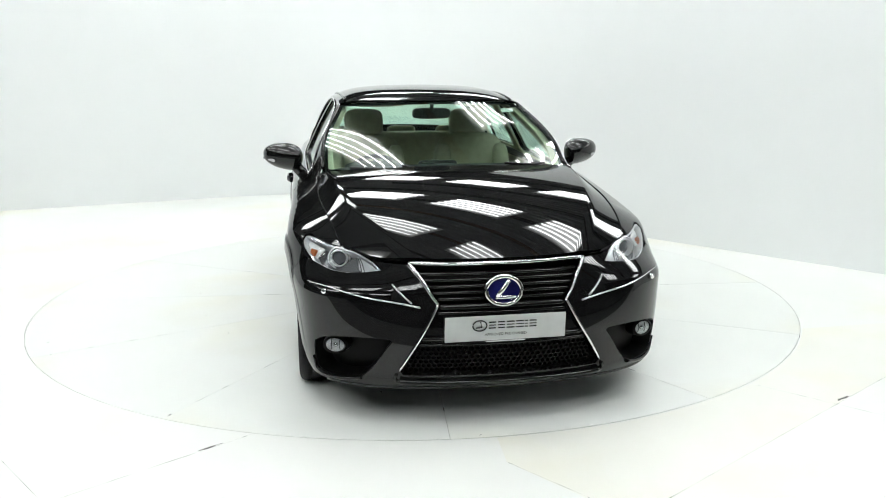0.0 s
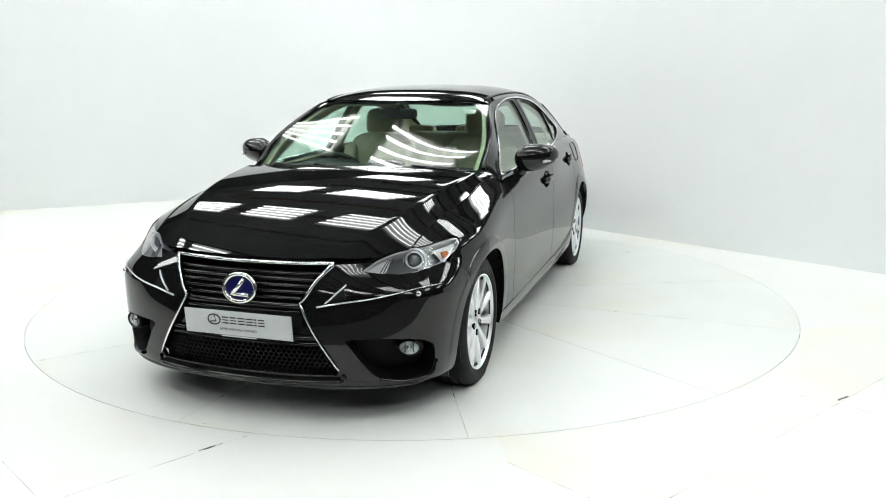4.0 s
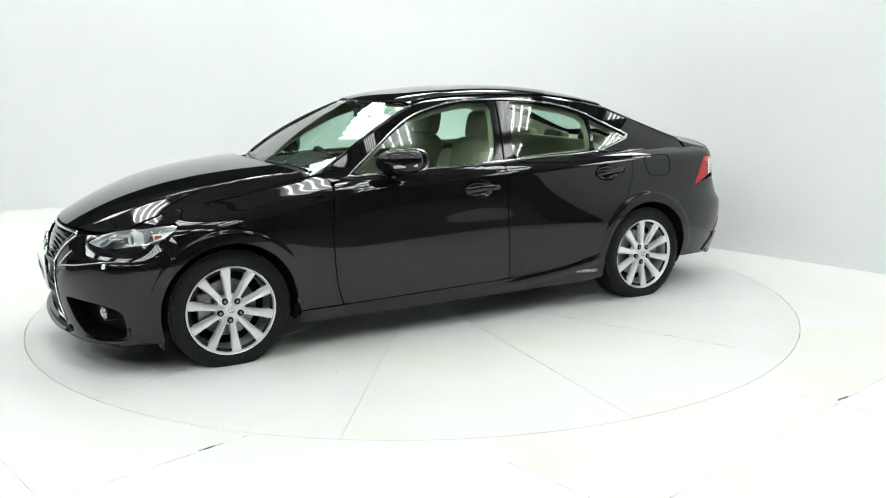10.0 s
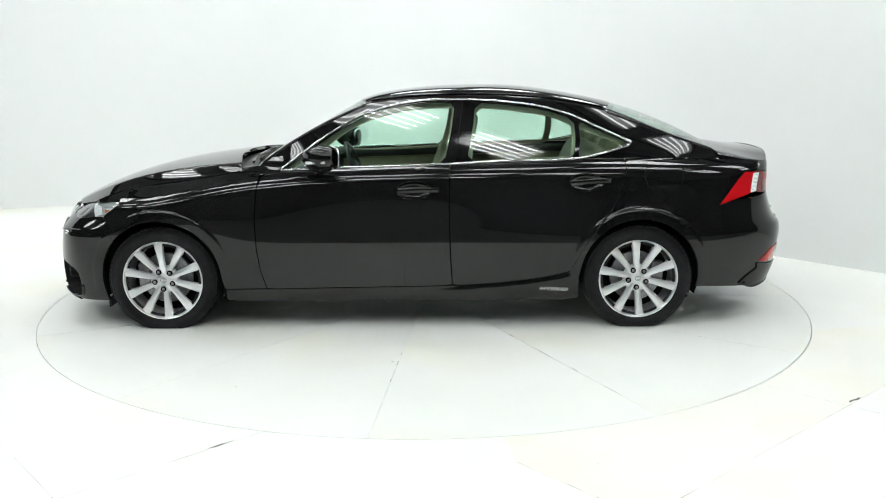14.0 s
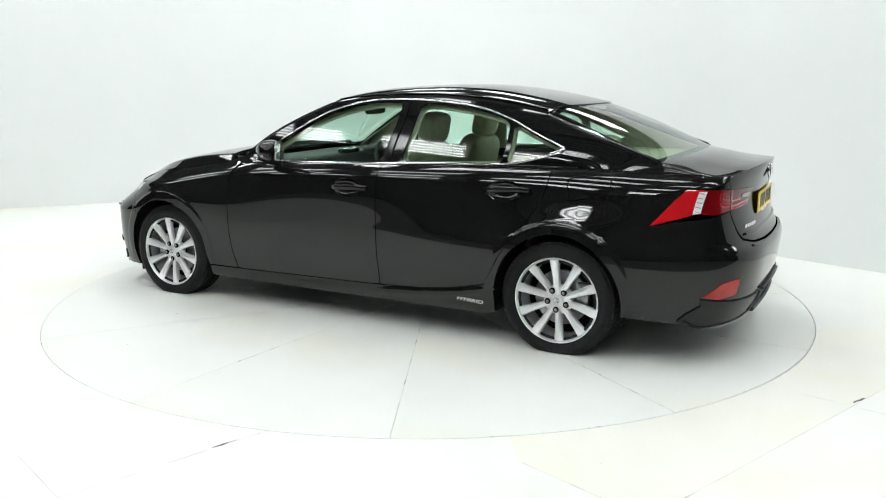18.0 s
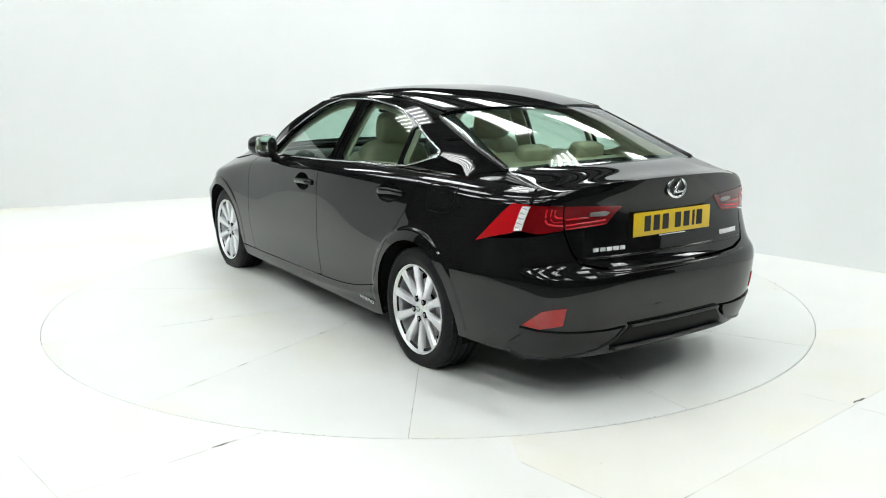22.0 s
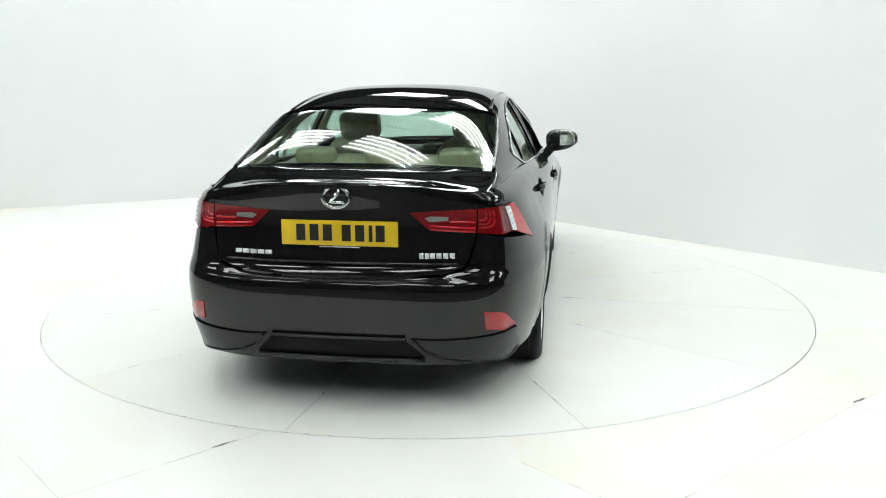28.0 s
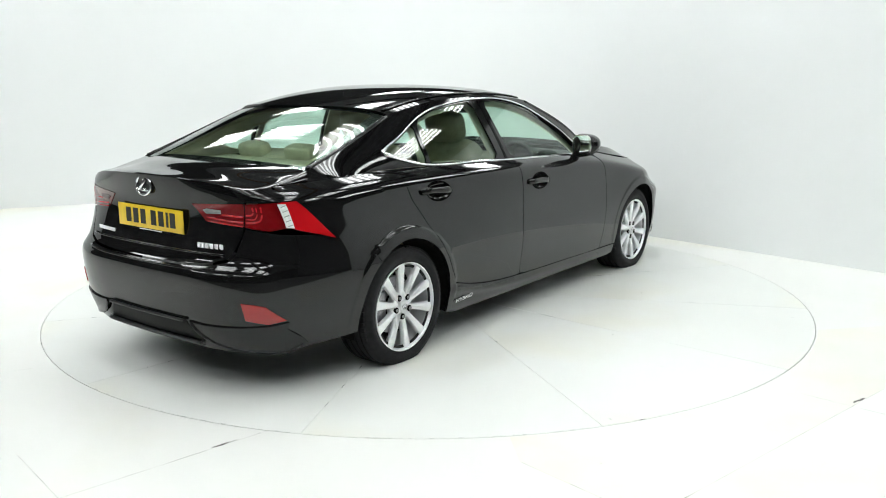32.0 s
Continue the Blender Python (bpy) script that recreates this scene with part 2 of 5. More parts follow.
def tube(name, line, r, material, parent, label="", closed=False, seg=8, squash=1.0, r2=None):
    """A bar of round or flattened section along a line of places."""
    L = np.array(line, float)
    n = len(L)
    tg = np.roll(L, -1, 0) - np.roll(L, 1, 0) if closed else np.gradient(L, axis=0)
    tg /= np.maximum(np.linalg.norm(tg, axis=1), 1e-9)[:, None]
    rs = np.linspace(r, r if r2 is None else r2, n)
    verts, faces = [], []
    up = np.array([0.03, 0.05, 1.0])
    for i in range(n):
        a = np.cross(up, tg[i])
        if np.linalg.norm(a) < 0.05:
            a = np.cross(np.array([0, 1.0, 0]), tg[i])
        a /= np.linalg.norm(a)
        b = np.cross(tg[i], a)
        for k in range(seg):
            w = 2 * math.pi * k / seg
            verts.append((L[i] + rs[i] * (math.cos(w) * a * squash + math.sin(w) * b)).tolist())
    for i in range(n if closed else n - 1):
        j = (i + 1) % n
        for k in range(seg):
            k2 = (k + 1) % seg
            faces.append((i * seg + k, i * seg + k2, j * seg + k2, j * seg + k))
    if not closed:
        faces += [tuple(range(seg))[::-1], tuple(range((n - 1) * seg, n * seg))]
    me = bpy.data.meshes.new(name)
    me.from_pydata(verts, [], faces)
    for p in me.polygons:
        p.use_smooth = len(p.vertices) == 4
    return link(name, me, material, parent, label)


def lathe(profile, seg=48, axis="y"):
    """A turned shape: (radius, along) pairs about the y axis."""
    bm = bmesh.new()
    rings = []
    for r, a in profile:
        rings.append([bm.verts.new((r * math.cos(2 * math.pi * k / seg), a, r * math.sin(2 * math.pi * k / seg))) for k in range(seg)])
    for r0, r1 in zip(rings, rings[1:]):
        for k in range(seg):
            bm.faces.new((r0[k], r0[(k + 1) % seg], r1[(k + 1) % seg], r1[k]))
    return bm


# ---- the set: floor, turning disc, white curved wall, dark hall ----
R_DISC = 2.476
SET_EDGE = 3.5


def ring_sheet(name, r0, outer, z, material, parent=None):
    bm = bmesh.new()
    n = 128
    a = [bm.verts.new((r0 * math.cos(2 * math.pi * k / n), r0 * math.sin(2 * math.pi * k / n), z)) for k in range(n)]
    b = [bm.verts.new((r0 * math.cos(2 * math.pi * k / n), r0 * math.sin(2 * math.pi * k / n), z - 0.05)) for k in range(n)]
    o = []
    for k in range(n):
        c, s = math.cos(2 * math.pi * k / n), math.sin(2 * math.pi * k / n)
        f = outer / max(abs(c), abs(s))
        if s < 0:
            f = min(f, SET_EDGE / -s)
        o.append(bm.verts.new((c * f, s * f, z)))
    for k in range(n):
        j = (k + 1) % n
        bm.faces.new((a[k], a[j], o[j], o[k]))
        bm.faces.new((b[k], b[j], a[j], a[k]))
    return part(name, bm, material, parent, smooth=0)


floor = tagged(ring_sheet("floor", R_DISC + 0.0022, 12.0, 0.0, FLOOR), "white painted studio floor with scuffs and cable cuts", "floor", kind="structure")
# unseen grey floor before the set, added to darken what the flanks reflect
bm = bmesh.new()
box(bm, 0, -(SET_EDGE + 12) / 2 + .05, -.06, 24, 12 - SET_EDGE + .1, .08)
tagged(part("floor_unseen", bm, UNSEEN_GREY, smooth=0), "unseen grey floor added before the white set to darken reflections in the car", "floor", kind="structure")
bm = bmesh.new()
bmesh.ops.create_circle(bm, cap_ends=True, segments=96, radius=2.6)
bmesh.ops.translate(bm, verts=bm.verts, vec=(0, 0, -0.05))
tagged(part("turntable_pit", bm, DARK, smooth=0), "dark gap under the turntable edge", "floor", kind="structure")

turntable = tagged(new("turntable"), "white painted car turntable flush with the floor", "turntable")
bm = lathe([(0.001, -0.006), (R_DISC - 0.003, -0.006), (R_DISC - 0.003, -0.045)], 160)
bmesh.ops.rotate(bm, verts=bm.verts, matrix=Matrix.Rotation(radians(90), 3, "X"))
part("base_disc", bm, SEAM, turntable, "grey filler in the joints of the turntable", smooth=30)
# twelve plates like slices of a cake
bm = bmesh.new()
gap, r1 = 0.0011, R_DISC - 0.0018
arc = [radians(-15 + 30 * k / 16) for k in range(17)]
lim = [min(max(a, -radians(15) + math.asin(gap / r1)), radians(15) - math.asin(gap / r1)) for a in arc]
ring = [(r1 * math.cos(a), r1 * math.sin(a)) for a in lim]
tip = gap / math.sin(radians(15))
top = [bm.verts.new((tip, 0, 0))] + [bm.verts.new((x, y, 0)) for x, y in ring]
low = [bm.verts.new((tip, 0, -.02))] + [bm.verts.new((x, y, -.02)) for x, y in ring]
bm.faces.new(top)
for k in range(len(top)):
    j = (k + 1) % len(top)
    bm.faces.new((top[j], top[k], low[k], low[j]))
plate = part("plate", bm, DISC, turntable, smooth=0)
plate.matrix_basis = pose(0, 0, 0, 0, 0, 40)
for k in range(1, 12):
    o = new("plate", plate.data)
    o.parent = turntable
    o.matrix_basis = pose(0, 0, 0, 0, 0, 40 + 30 * k)


def dashes(name, runs, material, parent, width, seed, fill=0.5, z=.0012):
    """Broken dark lines where dirt has settled in a joint."""
    rnd = random.Random(seed)
    bm = bmesh.new()
    for (x0, y0), (x1, y1) in runs:
        L = math.hypot(x1 - x0, y1 - y0)
        ux, uy = (x1 - x0) / L, (y1 - y0) / L
        p = rnd.uniform(0, .05)
        while p < L:
            d = min(rnd.uniform(.01, .12) * (1.6 if rnd.random() < .15 else .7), L - p)
            w = width * rnd.uniform(.35, 1.0) * (2.2 if rnd.random() < .08 else 1)
            n = 4
            up, dn = [], []
            for k in range(n + 1):
                u = p + d * k / n
                ww = w * math.sin(math.pi * (k + .35) / (n + .7)) * rnd.uniform(.6, 1)
                jig = rnd.uniform(-.3, .3) * w
                up.append(bm.verts.new((x0 + ux * u - uy * (ww + jig), y0 + uy * u + ux * (ww + jig), z)))
                dn.append(bm.verts.new((x0 + ux * u + uy * (ww - jig), y0 + uy * u - ux * (ww - jig), z)))
            bm.faces.new(up + dn[::-1])
            p += d + rnd.uniform(.0, .25) * (1 - fill) * 2
    return part(name, bm, material, parent, smooth=0)


# darker stretches of the disc's joints, and a few knocks
runs = []
for k, (a, b) in enumerate(((1.7, 2.1), (.7, 1.2), (1.3, 1.9), (.9, 2.3), (1.5, 2.4), (1.7, 2.35), (1.6, 2.3), (1.2, 1.5), (.6, 1.1), (1.7, 2.4), (1.2, 2.44), (2.1, 2.42))):
    w = radians(25 + 30 * k)
    runs.append(((a * math.cos(w), a * math.sin(w)), (b * math.cos(w), b * math.sin(w))))
tagged(dashes("joint_dirt", runs, SCUFF, turntable, .0028, 4, .5), "dark dirt lying in the joints", kind="stuff")
# dirt along one stretch of the rim, carried round with the disc
rim = [((R_DISC - .0032) * math.cos(radians(a)), (R_DISC - .0032) * math.sin(radians(a))) for a in range(124, 246)]
tagged(dashes("rim_dirt", list(zip(rim, rim[1:])), SCUFF, turntable, .0016, 12, .93), "dark dirt along part of the rim", kind="stuff")
rnd = random.Random(11)
for k in range(46):
    r, a = rnd.uniform(.7, 2.44), rnd.uniform(0, 2 * math.pi)
    c, d = rnd.uniform(0, 6.3), rnd.uniform(.006, .045)
    x, y = r * math.cos(a), r * math.sin(a)
    dashes("scuff_mark", [((x, y), (x + d * math.cos(c), y + d * math.sin(c)))], SCUFF, turntable, .0024, 100 + k, .9)
dashes("scuff_mark", [((.155, 1.49), (.165, 1.53)), ((.15, 1.495), (.175, 1.50))], SCUFF, turntable, .006, 7, .95)

# joints of the fixed floor, on the same slant as the hall
fixed = [((.70, -3.15), (2.34, -1.81)), ((2.34, -1.81), (3.4, -.95)), ((1.62, -1.90), (2.30, -2.55)), ((-1.64, -2.59), (-1.10, -3.2)), ((-1.60, -3.2), (-.69, -2.38)), ((.33, -2.68), (.75, -3.15)), ((-2.6, -1.85), (-2.05, -1.58))]
tagged(dashes("floor_joint", fixed, SCUFF, None, .0018, 21, .55), "thin dirty joint line across the white floor", "floor joint", kind="structure")
tagged(dashes("floor_joint", fixed, SEAM, None, .0012, 5, 1.0, .0009), "thin dirty joint line across the white floor", "floor joint", kind="structure")
def floor_panel(corners, a0, a1, material):
    """A floor board let in between the joints, with its inner edge along the turntable."""
    bm = bmesh.new()
    edge_in = [((R_DISC + .010) * math.cos(radians(a0 + (a1 - a0) * k / 24)), (R_DISC + .010) * math.sin(radians(a0 + (a1 - a0) * k / 24))) for k in range(25)]
    bm.faces.new([bm.verts.new((x, y, .0005)) for x, y in edge_in + corners])
    return tagged(part("floor_panel", bm, material, smooth=0), "cream-tinted painted board in the white floor", "floor panel", kind="structure")


floor_panel([(1.90, -2.17), (.72, -3.14), (.34, -2.69)], -82.5, -49.6, FLOOR_CREAM)
floor_panel([(3.6, -.79), (2.34, -1.81), (1.90, -2.17)], -49.4, -24, FLOOR_CREAM)
gouge = dashes("floor_scuff", [((1.915, -2.135), (1.955, -2.105)), ((1.95, -2.11), (2.005, -2.075)), ((1.93, -2.12), (1.99, -2.09))], SCUFF, None, .010, 3, .97, .0016)
tagged(gouge, "dark gouge beside a joint in the white floor", "floor scuff", kind="structure")
gouge = dashes("floor_scuff", [((-.90, -2.56), (-.80, -2.47))], SCUFF, None, .004, 9, .97, .0016)
tagged(gouge, "dark scrape beside a joint in the white floor", "floor scuff", kind="structure")
rnd = random.Random(5)
runs = []
for k in range(60):
    x, y = rnd.uniform(-4, 3.5), rnd.uniform(-3.4, 2)
    if math.hypot(x, y) < 2.52:
        continue
    a, d = rnd.uniform(0, 6.3), rnd.uniform(.005, .03)
    runs.append(((x, y), (x + d * math.cos(a), y + d * math.sin(a))))
tagged(dashes("floor_specks", runs, SCUFF, None, .0025, 33, .9), "small dark specks on the white floor", "floor scuff", kind="stuff")

# the white wall: two straight runs joined by a wide curve
def wall_line():
    a, b, c = np.array((-9.0, 2.1)), np.array((-1.05, 5.42)), np.array((6.4, -2.9))
    u, v = (a - b) / np.linalg.norm(a - b), (c - b) / np.linalg.norm(c - b)
    p0, p1 = b + u * 1.3, b + v * 1.3
    arc = [(1 - t) ** 2 * p0 + 2 * t * (1 - t) * b + t * t * p1 for t in np.linspace(0, 1, 20)]
    return [a] + arc + [c]


def wall_sheet(name, line, h, material, thick=0.15, z0=0.0, cove=0.0):
    bm = bmesh.new()
    line = [np.array(p, float) for p in line]
    L = np.array(line)
    tg = np.gradient(L, axis=0)
    tg /= np.linalg.norm(tg, axis=1)[:, None]
    nr = np.stack([-tg[:, 1], tg[:, 0]], 1)
    prof = [(0, z0), (0, z0 + h), (thick, z0 + h), (thick, z0)]
    rows = [[bm.verts.new((*(L[i] + nr[i] * d), z)) for d, z in prof] for i in range(len(L))]
    for r0, r1 in zip(rows, rows[1:]):
        for k in range(4):
            bm.faces.new((r0[k], r1[k], r1[(k + 1) % 4], r0[(k + 1) % 4]))
    bm.faces.new(rows[0])
    bm.faces.new(rows[-1][::-1])
    return part(name, bm, material, smooth=30)


tagged(wall_sheet("wall_white", wall_line(), 2.6, WALL), "white painted studio wall with a curved corner", "wall", kind="structure")
hall = [(-9.5, -10), (-9.5, 10), (9.5, 10), (9.5, -10), (-9.5, -10)]
for i, nm in enumerate(("wall_west", "wall_north", "wall_east", "wall_south")):
    tagged(wall_sheet(nm, [hall[i], hall[i + 1]], 6.2, HALL), "dark cladding of the hall around the set", "wall", kind="structure")
bm = bmesh.new()
box(bm, 0, 0, 5.9, 19.6, 20.6, 0.2)
for k in range(-52, 53):
    half = 13.2 - abs(k * .20) * .95
    box(bm, 0, k * .20, 5.785, half * 2, .07, .035, 0, Matrix.Rotation(radians(-46), 4, "Z"))
tagged(part("ceiling", bm, ROOF_SHEET, smooth=0), "grey sheet ceiling of the hall", "ceiling", kind="structure")
HALL_TURN = -46.0
turn = pose(0, 0, 0, 0, 0, HALL_TURN)
for k in range(-9, 10):
    bm = bmesh.new()
    box(bm, 0, k * 1.2 + .55, 5.72, 16.5 - abs(k) * .9, 0.07, 0.16, 0.0)
    bmesh.ops.transform(bm, matrix=turn, verts=bm.verts)
    tagged(part("purlin", bm, BEAM if k in (-3, 0, 1) else HALL, smooth=0), "roof purlin under the hall ceiling", "purlin", "purlins", kind="structure")

# banks of five tubes
def tube_bank(parent_name="ceiling_light"):
    b = tagged(new(parent_name), "white fitting with five lit fluorescent tubes", "ceiling light", "tube banks overhead")
    for k in range(5):
        y = (k - 2) * 0.15
        bm = lathe([(0.001, -0.75), (0.022, -0.75), (0.022, 0.75), (0.001, 0.75)], 10)
        bmesh.ops.rotate(bm, verts=bm.verts, matrix=Matrix.Rotation(radians(90), 3, "Z"))
        bmesh.ops.translate(bm, verts=bm.verts, vec=(0, y, -0.05))
        part("tube", bm, TUBE, b)
    boxed("tray", FITTING, b, (0, 0, 0.02), (1.62, 0.80, 0.04))
    for x in (-.6, .6):
        tube("hanger", [(x, 0, .04), (x, 0, 1.12)], .006, STEEL, b)
    return b


BANKS = [(d, n) for n in (-7.1, -4.7, -2.3, .1, 2.2, 4.9) for d in (-5.6, -3.3, -1.0, 1.3, 3.6, 5.9)]
first = None
for d, n in BANKS:
    m = turn @ pose(d, n, 4.70)
    if abs(m.translation.x) > 8.2 or abs(m.translation.y) > 8.6:
        continue
    if first is None:
        first = tube_bank()
        first.matrix_basis = m
    else:
        copy_thing(first, m)


# ---- the car: x ahead, y to its left, z up from the floor, midway between the axles ----
car = tagged(new("car"), "black four-door saloon with cream leather and silver alloy wheels", "car")
HUB_Z, TYRE_R = 0.292, 0.316
FRONT_X0, FRONT_LEN = 1.45, 1.30
REAR_X0, REAR_LEN = -1.50, 1.40
base_w = fair([.10, .16, .22, .30, .42, .52, .62, .72, .82, .95, 1.2], [.800, .842, .862, .875, .887, .891, .888, .882, .874, .862, .838])
roll_in = fair([-1, -.5, -.25, -.16, -.08, -.04, -.015, 0, .015, .034, .06, .10, .16], [0, 0, 0, 0, -.001, -.005, -.014, -.026, -.048, -.082, -.128, -.206, -.330])
shoulder = fair([-2.4, -1.9, -1.5, -1.2, -.5, .2, .7, 1.0, 1.4, 1.7, 2.2], [.945, .945, .955, .955, .938, .918, .888, .850, .775, .715, .62])
nose_x = fair([.10, .16, .22, .30, .38, .47, .55, .62, .68, .72, .80], [2.12, 2.165, 2.188, 2.200, 2.200, 2.188, 2.166, 2.145, 2.115, 2.07, 1.96])
tail_x = fair([.15, .22, .28, .36, .42, .50, .57, .60, .625, .68, .74, .82, .90, .97, 1.05], [-2.26, -2.31, -2.335, -2.358, -2.368, -2.378, -2.380, -2.370, -2.346, -2.318, -2.302, -2.292, -2.299, -2.316, -2.33])


def plan(knots, mirror_tail):
    k = np.array(knots, float)
    t = np.linspace(0, 1, len(k))
    k = np.vstack([[-k[1, 0], k[1, 1]], k, mirror_tail])
    t = np.concatenate([[-t[1]], t, [1 + t[1]]])
    return fair(t, k[:, 0]), fair(t, k[:, 1])


F_LOW = plan([(0, 1), (.265, .985), (.51, .93), (.735, .815), (.900, .630), (.974, .36), (1, 0)], (1.0, -.3))
F_HIGH = plan([(0, 1), (.235, .970), (.45, .885), (.64, .755), (.81, .575), (.94, .32), (1, 0)], (1.0, -.3))
R_LOW = plan([(0, 1), (.30, .992), (.55, .965), (.757, .88), (.878, .715), (.966, .41), (1, 0)], (1.0, -.3))
R_HIGH = plan([(0, 1), (.28, .990), (.55, .948), (.77, .885), (.90, .765), (.975, .44), (1, 0)], (1.0, -.3))


sill_line = spl([.4, .0, -.4, -.75, -1.05], [.190, .205, .228, .262, .315])


ARCH_R, ARCH_Z = 0.352, 0.302
ARCH_RING = (.398, .411, .424)


def half_width(x, z):
    x, z = np.broadcast_arrays(np.asarray(x, float), np.asarray(z, float))
    flare = .020 * np.exp(-((x - 1.4) / .36) ** 2) * smooth01(z, .45, .66) * (1 - smooth01(z, .74, .98))
    flare = flare + .012 * np.exp(-((x + 1.4) / .30) ** 2) * smooth01(z, .2, .4) * (1 - smooth01(z, .60, .85))
    waist = -.010 * np.exp(-(x / .7) ** 2) * smooth01(z, .2, .35) * (1 - smooth01(z, .6, .85))
    ridge = .011 * np.exp(-((z - sill_line(x)) / .026) ** 2) * smooth01(-x, -.1, .5) * (1 - smooth01(-x, .95, 1.05))
    haunch = -.080 * smooth01(-x, .2, 1.7) * smooth01(z, .52, 1.0)
    return base_w(z) + roll_in(z - shoulder(x)) + flare + waist + ridge + haunch


def shell(s, z):
    """The body's outer skin: s runs from tail centre along the left flank to nose centre, z is the height."""
    s, z = np.broadcast_arrays(np.asarray(s, float), np.asarray(z, float))
    x, y = s.copy(), half_width(s, z)
    f = s > FRONT_X0
    if f.any():
        v = 1 - (s[f] - FRONT_X0) / FRONT_LEN
        mix = smooth01(z[f], .55, .70)
        yf = F_LOW[0](v) * (1 - mix) + F_HIGH[0](v) * mix
        xf = F_LOW[1](v) * (1 - mix) + F_HIGH[1](v) * mix
        nose = nose_x(z[f])
        high = smooth01(z[f], .54, .68)
        nose = nose * high + (1 - high) * (2.195 + (nose - 2.195) * np.clip(xf, 0, 1) ** 3)
        x[f] = FRONT_X0 + (nose - FRONT_X0) * xf
        y[f] = yf * half_width(FRONT_X0 + (x[f] - FRONT_X0) * .5, z[f])
    r = s < REAR_X0
    if r.any():
        v = 1 - (REAR_X0 - s[r]) / REAR_LEN
        mix = smooth01(z[r], .52, .95)
        yf = R_LOW[0](v) * (1 - mix) + R_HIGH[0](v) * mix
        xf = R_LOW[1](v) * (1 - mix) + R_HIGH[1](v) * mix
        x[r] = REAR_X0 + (tail_x(z[r]) - REAR_X0) * xf
        y[r] = yf * half_width(x[r], z[r]) * (1 - .022 * (1 - smooth01(z[r], .20, .45)))
    # rolled lip round each wheel opening
    rho = np.hypot(np.abs(x) - 1.4, z - .302)
    y = y + (.003 + .007 * smooth01(z, .48, .72)) * (1 - smooth01(rho, ARCH_RING[0], ARCH_RING[2])) * smooth01(y, .55, .72) * smooth01(z, .18, .30)
    return np.stack([x, y, z], -1)


def left(s, z):
    return shell(s, z)


def right(s, z):
    return shell(s, z) * np.array([1, -1, 1])


S_NOSE, S_TAIL = FRONT_X0 + FRONT_LEN, REAR_X0 - REAR_LEN


def front(c, z):
    """The nose, unrolled: c from its middle, to the left plus."""
    c = np.asarray(c, float)
    p = shell(S_NOSE - np.abs(c), z)
    return p * np.stack([np.ones_like(c), np.where(c < 0, -1.0, 1.0), np.ones_like(c)], -1)


def rear(c, z):
    c = np.asarray(c, float)
    p = shell(S_TAIL + np.abs(c), z)
    return p * np.stack([np.ones_like(c), np.where(c < 0, -1.0, 1.0), np.ones_like(c)], -1)


def c_front(y, z):
    """Where the nose skin at height z lies y from the middle."""
    cs = np.linspace(0, FRONT_LEN, 261)
    return float(np.interp(y, shell(S_NOSE - cs, np.full_like(cs, z))[:, 1], cs))


def c_rear(y, z):
    cs = np.linspace(0, REAR_LEN, 281)
    return float(np.interp(y, shell(S_TAIL + cs, np.full_like(cs, z))[:, 1], cs))


def cx_front(x, z):
    cs = np.linspace(0.02, FRONT_LEN + .6, 401)
    return float(np.interp(-x, -shell(S_NOSE - cs, np.full_like(cs, z))[:, 0], cs))


def cx_rear(x, z):
    cs = np.linspace(0.02, REAR_LEN + .6, 401)
    return float(np.interp(x, shell(S_TAIL + cs, np.full_like(cs, z))[:, 0], cs))


def arch(x0, r, z0, lo, hi, n=22):
    """A wheel arch from the angle lo to hi, degrees from straight ahead."""
    return [(x0 + r * math.cos(radians(a)), z0 + r * math.sin(radians(a))) for a in np.linspace(lo, hi, n)]


belt = lambda x: shoulder(x) + .034
SIDES = ((1, left), (-1, right))
door_bottom = fair([-1.3, -.97, -.76, -.52, -.3, .3, .79, 1.1], [.42, .340, .297, .272, .262, .252, .245, .243])

HANDLES = ((.015, -.225, .820, .826), (-.985, -1.225, .855, .866))


def cup_outline(x0, x1, z0, z1, k=1.0):
    xm, zm = (x0 + x1) / 2 + .025, (z0 + z1) / 2
    return [(xm + .104 * k * math.cos(a), zm + .054 * k * math.sin(a)) for a in np.linspace(0, 2 * math.pi, 48, endpoint=False)]


# bonnet: a domed sheet with a crease from each grille corner to the foot of the windscreen pillar
bonnet_mid = np.poly1d(np.polyfit([2.14, 2.0, 1.82, 1.64, 1.46, 1.28, 1.1, .9], [.688, .756, .837, .897, .937, .965, .986, 1.005], 3))
bonnet_dome = fair([.9, 1.4, 1.75, 1.95, 2.15], [.034, .040, .060, .092, .140])
bonnet_crease = fair([2.15, 2.05, 1.84, 1.647, 1.497, 1.31, 1.1, .85], [.325, .380, .484, .565, .605, .637, .665, .700])
bonnet_y = fair([.85, 1.05, 1.3, 1.5, 1.7, 1.85, 2.15], [.725, .735, .732, .712, .684, .656, .590])


def wing_height(x):
    """The height at which the wing meets the bonnet."""
    z = np.linspace(float(shoulder(x)) - .03, float(shoulder(x)) + .17, 80)
    y = [float(shell(np.array([S_NOSE - cx_front(x, k)]), k)[0, 1]) for k in z]
    return float(np.interp(-float(bonnet_y(x)), -np.array(y), z))


hood_xs = [.85, .95, 1.05, 1.15, 1.25, 1.35, 1.45, 1.55, 1.65, 1.75, 1.83]
hood_drop = [float(bonnet_mid(x) - bonnet_dome(x) * (bonnet_y(x) / .7) ** 2) - wing_height(x) for x in hood_xs]
